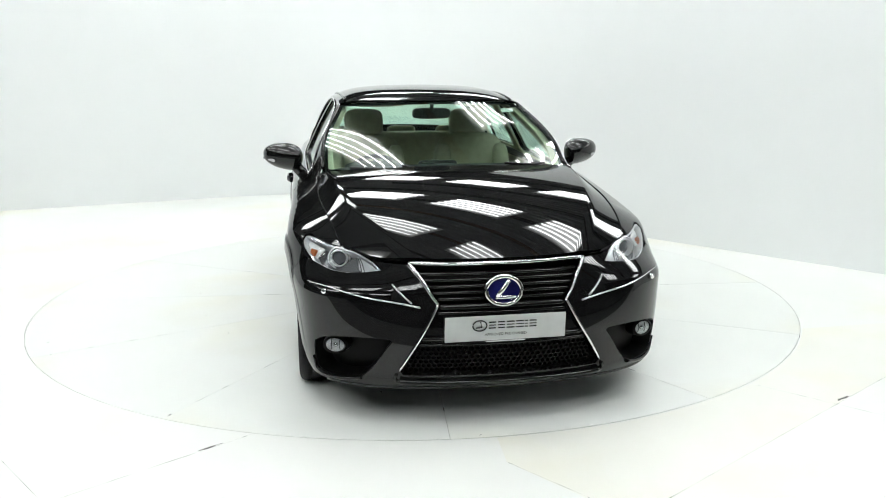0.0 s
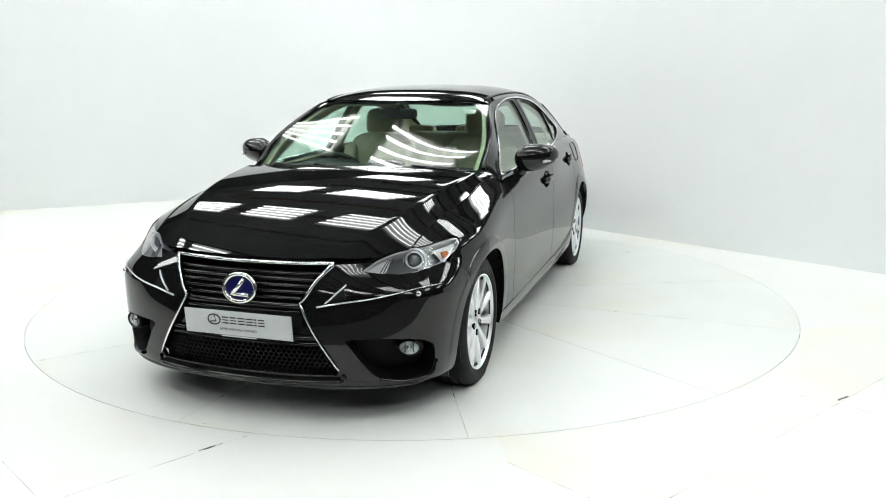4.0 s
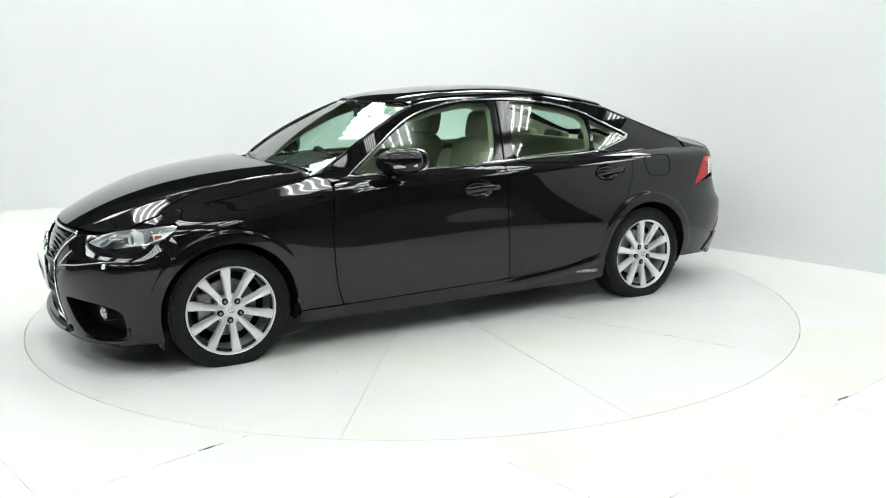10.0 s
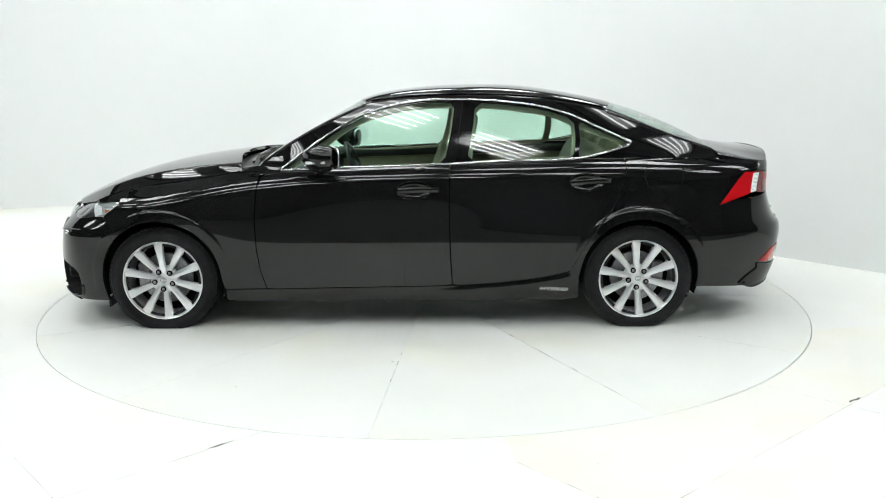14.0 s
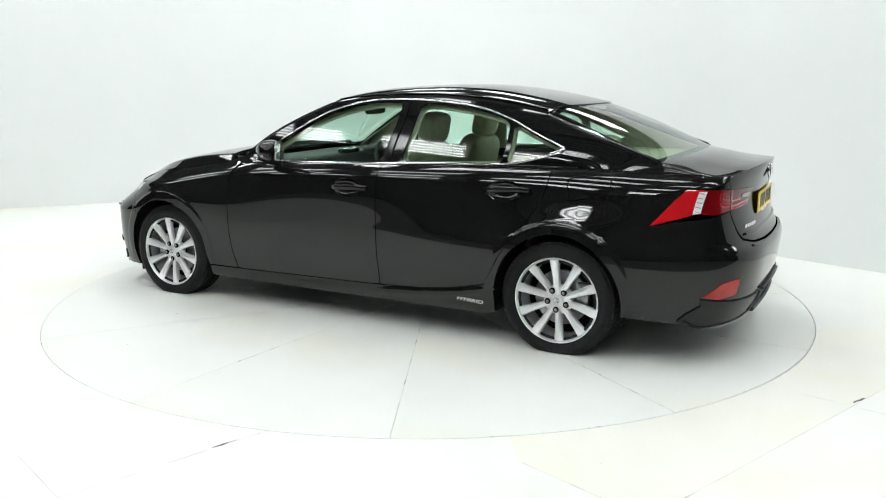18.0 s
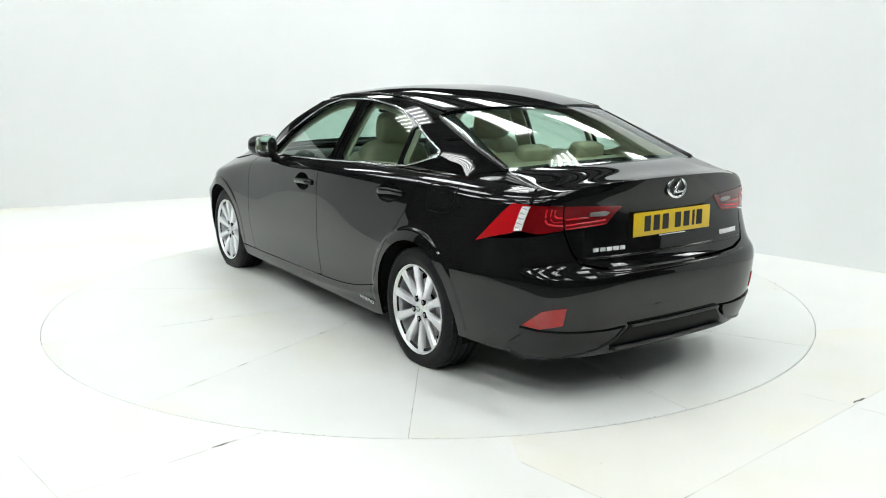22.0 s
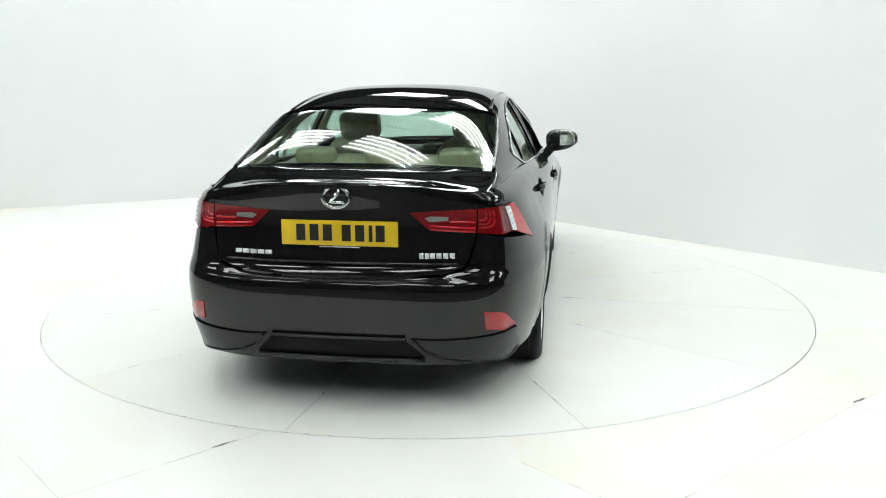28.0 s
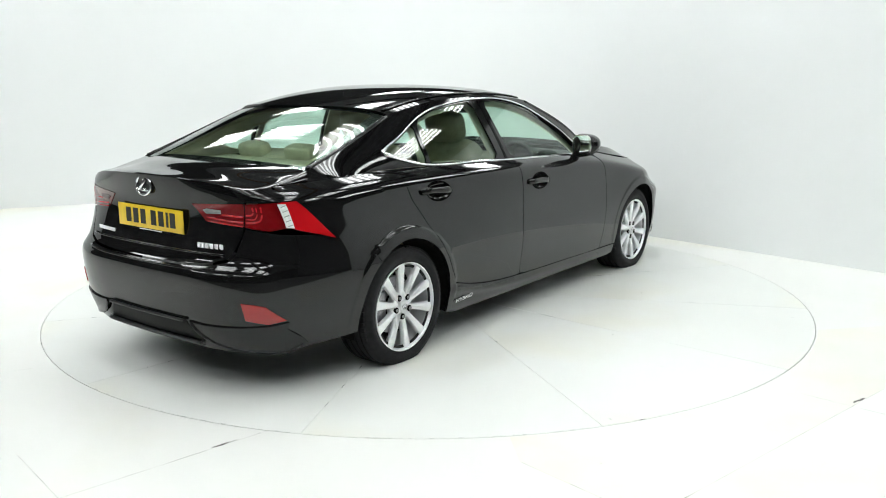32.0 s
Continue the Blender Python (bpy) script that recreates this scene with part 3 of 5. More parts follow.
bonnet_drop = np.poly1d(np.polyfit(hood_xs + [1.95, 2.05, 2.15], hood_drop + [.032, .024, .016], 5))
CREASE_R = .15


def bonnet_map(x, y):
    x, y = np.broadcast_arrays(np.asarray(x, float), np.asarray(y, float))
    a = np.abs(y)
    yc = bonnet_crease(x)
    u = np.clip((a - yc) / (bonnet_y(x) - yc), -.5, 1.2)
    e = CREASE_R
    lin = np.where(u < -e, 0, np.where(u < e, (u + e) ** 2 / (4 * e), u))
    z = bonnet_mid(x) - bonnet_dome(x) * (a / .7) ** 2 - bonnet_drop(x) * (1.2 * lin - .2 * lin * lin)
    return np.stack([x, y, z], -1)


def edge_height(x):
    return float(bonnet_map(np.array([x]), np.array([float(bonnet_y(x))]))[0, 2])


# front wing: from the door to the bumper joint, round the arch
on_s = lambda x, z: (S_NOSE - cx_front(x, z), z) if x > FRONT_X0 else (x, z)
for sg, m in SIDES:
    w = [(.79, .247), (1.03, .245)] + [on_s(x, z) for x, z in arch(1.4, ARCH_R, ARCH_Z, 178, 41.4, 24)]
    w += [on_s(*p) for p in ((1.677, .60), (1.712, .64), (1.731, .672), (1.695, .70), (1.652, .728), (1.632, .753), (1.64, .762))]
    w += [(S_NOSE - c_front(y, z), z) for y, z in ((.76, .752), (.72, .739), (.665, .731))]
    w += [on_s(x, edge_height(x) + .003) for x in np.linspace(1.81, .86, 30)]
    w += [(.815, .92), (.826, .842), (.843, .65), (.838, .488), (.822, .356)]
    rings = [[on_s(x, z) for x, z in arch(1.4, k, ARCH_Z, 166, 52, 70)] for k in ARCH_RING]
    surface("front_wing", m, w, [], .018, PAINT, car, flip=sg > 0, ridges=rings)
    # doors
    fd = [(.785, .250), (.817, .356), (.833, .488), (.838, .65), (.821, .842), (.795, .90), (.735, float(belt(.735)))]
    fd += [(x, float(belt(x))) for x in np.linspace(.7, -.288, 16)]
    fd += [(-.281, .717), (-.288, .449), (-.300, .268)] + [(x, float(door_bottom(x))) for x in np.linspace(-.25, .75, 14)]
    door_f = surface("front_door", m, fd, [cup_outline(*HANDLES[0])], .03, PAINT, car, flip=sg > 0)
    rd = [(-.306, .268), (-.294, .449), (-.287, .717)] + [(x, float(belt(x))) for x in np.linspace(-.294, -1.32, 16)]
    rd += [(-1.318, .93), (-1.30, .84), (-1.22, .70), (-1.14, .60), (-1.07, .50), (-1.03, .42), (-.985, .345)]
    rd += [(x, float(door_bottom(x))) for x in np.linspace(-.95, -.34, 12)]
    door_r = surface("rear_door", m, rd, [cup_outline(*HANDLES[1])], .016, PAINT, car, flip=sg > 0)
    # sill
    sl = [(x, float(door_bottom(x)) - .005) for x in np.linspace(1.03, -1.02, 30)] + [(-1.045, .30), (-1.046, .18)] + [(x, .165) for x in np.linspace(-.95, .95, 12)] + [(1.025, .175)]
    surface("sill", m, sl, [], .016, PAINT, car, flip=sg > 0)
    # rear quarter: from the door over the arch to the bumper joint
    q = [(-1.325, float(belt(-1.325)))] + [(x, float(belt(x))) for x in np.linspace(-1.37, -2.0, 12)] + [(-2.06, .965), (-2.10, .93)]
    q += [(-2.03, .905), (-1.86, .722), (-1.75, .69), (-1.66, .63)]
    q += arch(-1.4, ARCH_R, ARCH_Z, 128.9, 8, 24) + [(-1.04, .30)]
    q += [(-.988, .35), (-1.035, .42), (-1.075, .50), (-1.145, .60), (-1.225, .70), (-1.305, .84), (-1.323, .93)]
    qd = []
    for x, z in q:
        qd.append((x if x > REAR_X0 else S_TAIL + cx_rear(x, z), z))
    rings = [[(x if x > REAR_X0 else S_TAIL + cx_rear(x, z), z) for x, z in arch(-1.4, k, ARCH_Z, 120, 66, 40)] for k in ARCH_RING]
    surface("rear_wing", m, qd, [], .018, PAINT, car, flip=sg > 0, ridges=rings)

# front bumper skin with openings for the grille, lamps and fog lamps
cf = lambda y, z: (c_front(y, z), z)
grille_half = [cf(.386, .681), cf(.33, .61), cf(.277, .53), cf(.332, .43), cf(.405, .31), cf(.442, .246), cf(.428, .224)]
hl_half = [cf(.500, .657), cf(.575, .646), cf(.645, .640), cf(.705, .642), cf(.78, .663), (cx_front(1.70, .70), .70), (cx_front(1.656, .73), .73), (cx_front(1.636, .755), .755),
           cf(.76, .747), cf(.72, .734), cf(.655, .726), cf(.595, .714), cf(.54, .688)]
fog_half = [cf(.462, .384), cf(.59, .386), cf(.70, .378), cf(.760, .362), cf(.792, .335), cf(.792, .27), cf(.780, .205), cf(.745, .190), cf(.655, .190), cf(.590, .206), cf(.545, .262), cf(.500, .335)]
mir = lambda poly: [(-a, b) for a, b in poly][::-1]
edge = [cf(0, .160), cf(.3, .160), cf(.5, .162), cf(.7, .160), cf(.82, .165)] + [(cx_front(x, z), z) for x, z in arch(1.4, ARCH_R, ARCH_Z, -8, 41, 12)]
edge += [(cx_front(1.681, .60), .60), (cx_front(1.716, .64), .64), (cx_front(1.736, .668), .668)]
top = [hl_half[4], hl_half[3], hl_half[2], hl_half[1], hl_half[0], hl_half[12], cf(.50, .685), cf(.44, .683)] + grille_half
half = edge + top
outline = half + [(0, .222)] + [(-a, b) for a, b in half[:0:-1]]
full_grille = [(0, .224)] + [(a, b) for a, b in grille_half[::-1]] + [(0, .683)] + [(-a, b) for a, b in grille_half]
rings = [[(sg * cx_front(x, z), z) for x, z in arch(1.4, k, ARCH_Z, 2, 40, 26)] for k in ARCH_RING for sg in (1, -1)]
front_bumper = surface("front_bumper", front, outline, [rounded(fog_half, 2), rounded(mir(fog_half), 2)], .022, PAINT, car, ridges=rings)

lead = [(2.100, 0), (2.096, .1), (2.083, .2), (2.062, .3), (2.034, .381)]
for yy, zz in ((.44, .687), (.50, .689), (.545, .697), (.60, .719), (.652, .730)):
    lead.append((float(shell(np.array([S_NOSE - c_front(yy, zz)]), zz)[0, 0]) - .002, yy))
bn = lead + [(x, float(bonnet_y(x)) + .001) for x in np.linspace(1.82, .93, 16)] + [(.955, .62), (1.01, .35), (1.03, 0)]


def crease_line(k, sg):
    return [(x, sg * float(bonnet_crease(x) + k * (bonnet_y(x) - bonnet_crease(x)))) for x in np.linspace(2.03, .985, 60)]


surface("bonnet", bonnet_map, bn + [(a, -b) for a, b in bn[-2:0:-1]], [], .024, PAINT, car, ridges=[crease_line(k, sg) for k in (-CREASE_R, CREASE_R) for sg in (1, -1)])

for sg in (1, -1):
    tube("panel_joint", [(x, sg * (float(bonnet_y(x)) + .001), edge_height(x) + .0012) for x in np.linspace(1.81, .95, 50)], .0028, DARK, car, seg=6)

# greenhouse
belt_out = spl([1.1, .95, .835, .7, .2, -.3, -.9, -1.376, -1.935, -2.15], [-.17, -.13, -.092, -.045, -.03, 0, -.010, -.046, -.122, -.16])
pane_out = np.poly1d(np.polyfit(np.linspace(.7, -1.36, 30), belt_out(np.linspace(.7, -1.36, 30)), 2))
roof_edge = fair([.25, .2, 0, -.37, -.8, -1.05, -1.22, -1.4], [1.297, 1.307, 1.330, 1.342, 1.326, 1.294, 1.263, 1.22])


belt_xs = [-2.15, -2.0, -1.9, -1.8, -1.7, -1.6, -1.5, -1.2, -.8, -.3, .2, .7, .9, 1.1]
belt_y = spl(belt_xs, [float(half_width(x, belt(x))) if x >= REAR_X0 else float(shell(np.array([S_TAIL + cx_rear(x, float(belt(x)))]), belt(x))[0, 1]) for x in belt_xs])


def house_y(x, z):
    dz = z - .966
    y = .776 - .42 * dz - .30 * dz * np.abs(dz) + belt_out(x)
    zj = belt(x)
    gap = belt_y(x) - (.776 - .42 * (zj - .966) - .30 * (zj - .966) * np.abs(zj - .966) + belt_out(x))
    return y + gap * np.exp(-np.clip(z - zj, 0, 9) / .035)


def house(x, z):
    x, z = np.broadcast_arrays(np.asarray(x, float), np.asarray(z, float))
    return np.stack([x, house_y(x, z), z], -1)


def pane(x, z):
    """The even curve of the side glass."""
    x, z = np.broadcast_arrays(np.asarray(x, float), np.asarray(z, float))
    dz = z - .966
    return np.stack([x, .776 - .42 * dz - .30 * dz * np.abs(dz) + pane_out(x), z], -1)


def pane_mirror(x, z):
    return pane(x, z) * np.array([1, -1, 1])


def house_r(x, z):
    return house(x, z) * np.array([1, -1, 1])


def sweep(a, b):
    """A screen bowed between its two side edges a and its middle line b, both from the bottom up."""
    fa = [np.poly1d(np.polyfit([0, .5, 1], [p[i] for p in a], 2)) for i in range(2)]
    fb = [np.poly1d(np.polyfit([0, .5, 1], [p[i] for p in b], 2)) for i in range(2)]

    def f(u, v):
        u, v = np.broadcast_arrays(np.asarray(u, float), np.asarray(v, float))
        ex, ez = fa[0](v), fa[1](v)
        mx, mz = fb[0](v), fb[1](v)
        k = u ** 2
        kz = k * (1 - v) + v * (.35 * k + .65 * k ** 3)
        return np.stack([mx + (ex - mx) * k, house_y(ex, ez) * u, mz + (ez - mz) * kz], -1)
    return f


screen_f = sweep([(.835, .950), (.538, 1.146), (.197, 1.307)], [(.955, .938), (.622, 1.128), (.275, 1.324)])
screen_r = sweep([(-1.87, 1.034), (-1.555, 1.140), (-1.22, 1.263)], [(-1.95, 1.055), (-1.655, 1.198), (-1.33, 1.306)])
roof_mid = fair([.30, .2, .1, -.2, -.5, -.8, -1.05, -1.33, -1.5], [1.314, 1.351, 1.375, 1.407, 1.417, 1.402, 1.366, 1.306, 1.262])


def roof_map(x, q):
    x, q = np.broadcast_arrays(np.asarray(x, float), np.asarray(q, float))
    ze = roof_edge(x)
    z = roof_mid(x) - (roof_mid(x) - ze) * (.35 * np.abs(q) ** 2 + .65 * np.abs(q) ** 6)
    return np.stack([x, house_y(x, ze) * q, z], -1)


def arcs(x_mid, x_side, n=17):
    return [(x_mid + (x_side - x_mid) * abs(u) ** 2, u) for u in np.linspace(-1, 1, n)]


surface("roof", roof_map, arcs(.275, .197) + arcs(-1.33, -1.22)[::-1], [], .04, PAINT, car, thick=.015)

dlo = [(.70, .930), (.32, .946), (-.108, .958), (-.317, .966), (-.618, .980), (-.966, .987), (-1.10, 1.000), (-1.20, 1.022), (-1.30, 1.050), (-1.362, 1.072), (-1.366, 1.085),
       (-1.316, 1.105), (-1.172, 1.166), (-1.029, 1.232), (-.854, 1.284), (-.614, 1.317), (-.351, 1.330), (-.111, 1.322), (.054, 1.295), (.218, 1.246), (.382, 1.158), (.57, 1.030)]
screen_side = lambda f: [tuple(f(1.0, v)[[0, 2]]) for v in np.linspace(0, 1, 9)]
for sg, m in ((1, house), (-1, house_r)):
    g = [(x, float(belt(x)) + .001) for x in np.linspace(.80, -1.91, 30)]
    g = [(.835, .950)] + g + screen_side(screen_r) + [(x, float(roof_edge(x))) for x in np.linspace(-1.1, .1, 14)] + screen_side(screen_f)[:0:-1]
    surface("side_frame", m, g, [dlo], .03, PAINT, car, thick=.03, flip=sg > 0)
# the glass of each screen, with its black printed border
for nm, fm, fl in (("windscreen", screen_f, False), ("rear_window", screen_r, True)):
    sc = surface(nm, fm, [(-1, -.02), (1, -.02), (1, 1), (-1, 1)], [], .06, GLASS, car, thick=0, off=-.004, flip=fl)
    top_u, low_u = (.96, .955) if nm == "windscreen" else (.885, .945)
    side = [(low_u - .05, .055), (low_u, .058), (low_u, .13), ((low_u + top_u) / 2, .5), (top_u, .90), (top_u, .955), (top_u - .06, .958)]
    hole = rounded([(0, .050)] + side + [(0, .96)] + [(-a, b) for a, b in side[::-1]], 1)
    surface("printed_border", fm, [(-1, -.03), (1, -.03), (1, 1), (-1, 1)], [hole], .05, GLOSS_BLACK, sc, thick=0, off=-.008, flip=fl)

for sg in (1, -1):
    for fm, a, b in ((screen_r, .02, .985), (screen_f, .06, .985)):
        line = [fm(sg * 1.0, v) - np.array([0, sg * .004, .004]) for v in np.linspace(a, b, 30)]
        tube("pillar_edge", line, .011, PAINT, car, seg=12)

# boot lid: a sheet stretched from the foot of the rear window to the lip over the tail
tail_top = spl([0, .3, .55, .66, .80, 1.02, 1.2], [1.014, 1.010, .995, .981, .970, .977, .979])
C_SIDE = cx_rear(-1.90, .979)


C_LID = c_rear(.60, 1.0)
deck_c = spl([0, .42, .85, .93, 1.0], [0, C_LID * .495, C_LID, C_LID + (C_SIDE - C_LID) * .5, C_SIDE])


def deck_map(k, r):
    """k across the lid and its shoulders, r from the glass to the lip."""
    k, r = np.broadcast_arrays(np.asarray(k, float), np.asarray(r, float))
    c = deck_c(np.abs(k)) * np.where(k < 0, -1.0, 1.0)
    o = rear(c, tail_top(np.abs(c)))
    i = screen_r(np.clip(k / .85, -1, 1), np.zeros_like(k))
    p = i * (1 - r)[..., None] + o * r[..., None]
    p[..., 2] += (.004 * np.sin(np.pi * r) - .014 * np.sin(np.pi * r) ** 2 * r) * (1 - smooth01(np.abs(k), .6, .95)) - .004
    return p


K_LID = .85
boot_lid = surface("boot_lid", deck_map, [(-K_LID, .0), (K_LID, .0), (K_LID, 1), (-K_LID, 1)], [], .045, PAINT, car)


def shoulder_map(u, w):
    """Between the wing's crease (w = 0) and the edge of the lid (w = 1), u from the glass to the tail."""
    u, w = np.broadcast_arrays(np.asarray(u, float), np.asarray(w, float))
    c = C_SIDE + (C_LID - C_SIDE) * np.abs(u)
    b = rear(c, tail_top(c))
    a = deck_map(np.full_like(c, K_LID), np.abs(u))
    p = b * (1 - w)[..., None] + a * w[..., None]
    return p + (.010 * 4 * w * (1 - w) * (1 - np.abs(u)))[..., None] * np.array([-.2, .6, .7])


def shoulder_mirror(u, w):
    return shoulder_map(u, w) * np.array([1, -1, 1])


for sg, m in ((1, shoulder_map), (-1, shoulder_mirror)):
    surface("rear_shoulder", m, [(.0, .0), (.985, .0), (.985, .985), (.0, .985)], [], .05, PAINT, car, flip=sg < 0)

# rear bumper and the boot face
cr = lambda y, z: (c_rear(y, z), z)
rb = [cr(0, .215), cr(.4, .215), cr(.7, .215)] + [(cx_rear(x, z), z) for x, z in arch(-1.4, ARCH_R, ARCH_Z, 190, 129.4, 14)]
rb += [(cx_rear(-1.66, .63), .63), (cx_rear(-1.75, .69), .69), (cx_rear(-1.86, .722), .722), (cx_rear(-1.95, .748), .748), cr(.70, .775), cr(.60, .795), cr(.575, .68), cr(.55, .645), cr(.45, .622), cr(.25, .612), cr(0, .61)]
rings = [[(sg * cx_rear(x, z), z) for x, z in arch(-1.4, k, ARCH_Z, 182, 133, 34)] for k in ARCH_RING for sg in (1, -1)]
rear_bumper = surface("rear_bumper", rear, rb + [(-a, b) for a, b in rb[-2:0:-1]], [], .022, PAINT, car, flip=True, ridges=rings)
bf = [cr(0, .619), cr(.25, .621), cr(.44, .632), cr(.54, .655), cr(.565, .69), cr(.594, .80), cr(.594, .91), cr(.59, .965)]
ce = bf[-1][0]
bf += [(c, float(tail_top(c)) - .002) for c in np.linspace(ce, 0, 9)]
boot_face = surface("boot_face", rear, bf + [(-a, b) for a, b in bf[-2:0:-1]], [], .028, PAINT, car, flip=True)
for sg in (1, -1):
    sp = [cr(.60, .91), cr(.70, .912), (cx_rear(-2.03, .915), .915), (cx_rear(-2.00, .945), .945), (cx_rear(-1.96, .975), .975)] + [(c, float(tail_top(c)) - .002) for c in np.linspace(cx_rear(-1.97, .979), ce + .006, 8)]
    surface("lamp_surround", rear, [(sg * a, b) for a, b in sp], [], .028, PAINT, car, flip=True)


# ---- side windows, pillars and bright trim ----
def shift_map(fm, off, flip):
    """The places of a surface moved out along its normal."""
    def f(pts, extra=0.0):
        pts = np.array(pts, float)
        e = 1e-3
        a, b = pts[:, 0], pts[:, 1]
        n = np.cross(fm(a + e, b) - fm(a - e, b), fm(a, b + e) - fm(a, b - e))
        n /= np.linalg.norm(n, axis=1)[:, None]
        d = np.broadcast_to(np.asarray(off + extra, float), a.shape)
        return fm(a, b) + n * ((-1 if flip else 1) * d)[:, None]
    return f


def grown(poly, d):
    """The outline moved outwards by d (inwards if less than 0)."""
    p = np.array(poly, float)
    area = 0.5 * np.sum(p[:, 0] * np.roll(p[:, 1], -1) - np.roll(p[:, 0], -1) * p[:, 1])
    t = np.roll(p, -1, 0) - np.roll(p, 1, 0)
    t /= np.linalg.norm(t, axis=1)[:, None]
    return p + np.stack([t[:, 1], -t[:, 0]], 1) * d * np.sign(area)


pane_f = [(.68, .938), (.32, .953), (-.108, .965), (-.255, .970), (-.300, 1.15), (-.322, 1.316), (-.20, 1.318), (-.111, 1.313), (.054, 1.286), (.218, 1.236), (.382, 1.148), (.565, 1.022)]
pane_r = [(-.388, .978), (-.618, .988), (-.966, .996), (-1.018, 1.000), (-1.035, 1.10), (-1.030, 1.222), (-.854, 1.276), (-.614, 1.309), (-.445, 1.318), (-.425, 1.15)]
pane_q = [(-1.045, 1.002), (-1.10, 1.008), (-1.20, 1.029), (-1.30, 1.057), (-1.350, 1.076), (-1.316, 1.096), (-1.172, 1.157), (-1.055, 1.212), (-1.062, 1.10)]
for sg, m in ((1, house), (-1, house_r)):
    fl = sg > 0
    out = shift_map(m, 0.0, fl)
    for nm, pn in (("front_side_window", pane_f), ("rear_side_window", pane_r), ("quarter_window", pane_q)):
        g = surface(nm, pane if sg > 0 else pane_mirror, grown(rounded(pn, 1), .012), [], .05, GLASS, car, thick=0, off=-.014, flip=fl)
    surface("window_frame", m, grown(dlo, -.001), [grown(rounded(p, 1), 0) for p in (pane_f, pane_r, pane_q)], .03, GLOSS_BLACK, car, thick=.012, off=-.004, flip=fl)
    ring = chain([dlo[9]] + dlo[:10][::-1][1:], 60)
    low = chain(dlo[:11], 60)
    top = chain(dlo[10:] + dlo[:1], 70)
    tube("chrome_trim", out(low, .004), .0065, CHROME, car, "bright chrome window surround", squash=.6)
    tube("chrome_trim", out(top, .004), .0055, CHROME, car, "bright chrome window surround", squash=.6)
    tipp = out(chain([(-1.29, 1.052), (-1.345, 1.072), (-1.36, 1.079), (-1.33, 1.096)], 12), .003)
    tube("chrome_tip", tipp, .009, CHROME, car, squash=.6)
    # joint between the doors in the pillar
    tube("door_joint", out(chain([(-.318, .966), (-.345, 1.14), (-.372, 1.335)], 12), .001), .003, DARK, car, seg=6)
    # inner trim of the pillars
    gi = [(.80, .955), (-.3, .968), (-1.0, .985), (-1.86, 1.029), (-1.565, 1.128), (-1.225, 1.253)] + [(x, float(roof_edge(x)) - .008) for x in np.linspace(-1.1, .1, 10)] + [(.19, 1.297), (.37, 1.222), (.535, 1.132), (.69, 1.04)]
    surface("pillar_lining", m, gi, [grown(rounded(p, 1), -.012 if p is not pane_q else -.008) for p in (pane_f, pane_r, pane_q)], .05, HEADLINER, car, thick=.01, off=-.045, flip=fl)
for sg in (1, -1):
    surface("screen_pillar_lining", screen_f, [(sg * .915, .03), (sg * .995, .03), (sg * .995, .97), (sg * .925, .97)], [], .04, HEADLINER, car, thick=.008, off=-.028)
boxed("rear_bulkhead", DARK, car, (-1.345, 0, .66), (.02, 1.50, .60), .004)
surface("headlining", roof_map, [(a * .98 - .01, b * .98) for a, b in arcs(.25, .17)] + [(a * .99, b * .98) for a, b in arcs(-1.32, -1.21)[::-1]], [], .08, HEADLINER, car, thick=0, off=-.03)
for sg in (1, -1):
    pts = shift_map(roof_map, .002, False)(np.array([(x, sg * .93) for x in np.linspace(.18, -1.215, 30)]))
    tube("roof_moulding", pts, .006, GLOSS_BLACK, car, squash=1.6, seg=6)

for sg, m in ((1, house), (-1, house_r)):
    surface("pillar_foot", m, [(.70, .915), (.90, .905), (.955, .935), (.845, .953), (.80, .95), (.71, .934)], [], .03, PAINT, car, off=-.003, flip=sg > 0)

# ---- hidden structure: liners, floor pan, wheel wells ----
for sg, m in SIDES:
    lin = [(1.0, .2), (1.0, .80)] + [(x, float(shoulder(x)) - .01) for x in np.linspace(.8, -1.3, 12)] + [(-1.0, .5), (-1.0, .2)]
    surface("inner_panel", m, lin, [], .10, DARK, car, thick=0, off=-.045, flip=sg > 0)
    dc = [(x, float(belt(x)) - .012) for x in np.linspace(.70, -1.28, 14)] + [(-1.05, .5), (.75, .5)]
    surface("door_lining", m, dc, [], .08, LEATHER, car, thick=0, off=-.075, flip=sg > 0)
    sl2 = [(x, float(belt(x)) - .004) for x in np.linspace(.74, -1.28, 20)]
    tube("window_ledge", shift_map(m, -.045, sg > 0)(sl2), .03, DASH, car, squash=1.2)
for x0, zc in ((1.4, ARCH_Z), (-1.4, ARCH_Z)):
    for sg in (1, -1):
        bm = bmesh.new()
        n = 26
        rows = []
        for k in range(n + 1):
            a = math.pi * (1.20 * k / n - .10)
            x, z = x0 + (ARCH_R + .012) * math.cos(a), zc + (ARCH_R + .012) * math.sin(a)
            s0 = S_NOSE - cx_front(x, z) if x > FRONT_X0 else S_TAIL + cx_rear(x, z) if x < REAR_X0 else x
            rows.append([bm.verts.new((x, sg * .50, z)), bm.verts.new((x, sg * (float(shell(np.array([s0]), z)[0, 1]) - .008), z))])
        hub = bm.verts.new((x0, sg * .50, zc))
        for r0, r1 in zip(rows, rows[1:]):
            bm.faces.new((r0[0], r1[0], r1[1], r0[1]))
            bm.faces.new((r0[0], hub, r1[0]))
        part("arch_liner", bm, DARK, car)
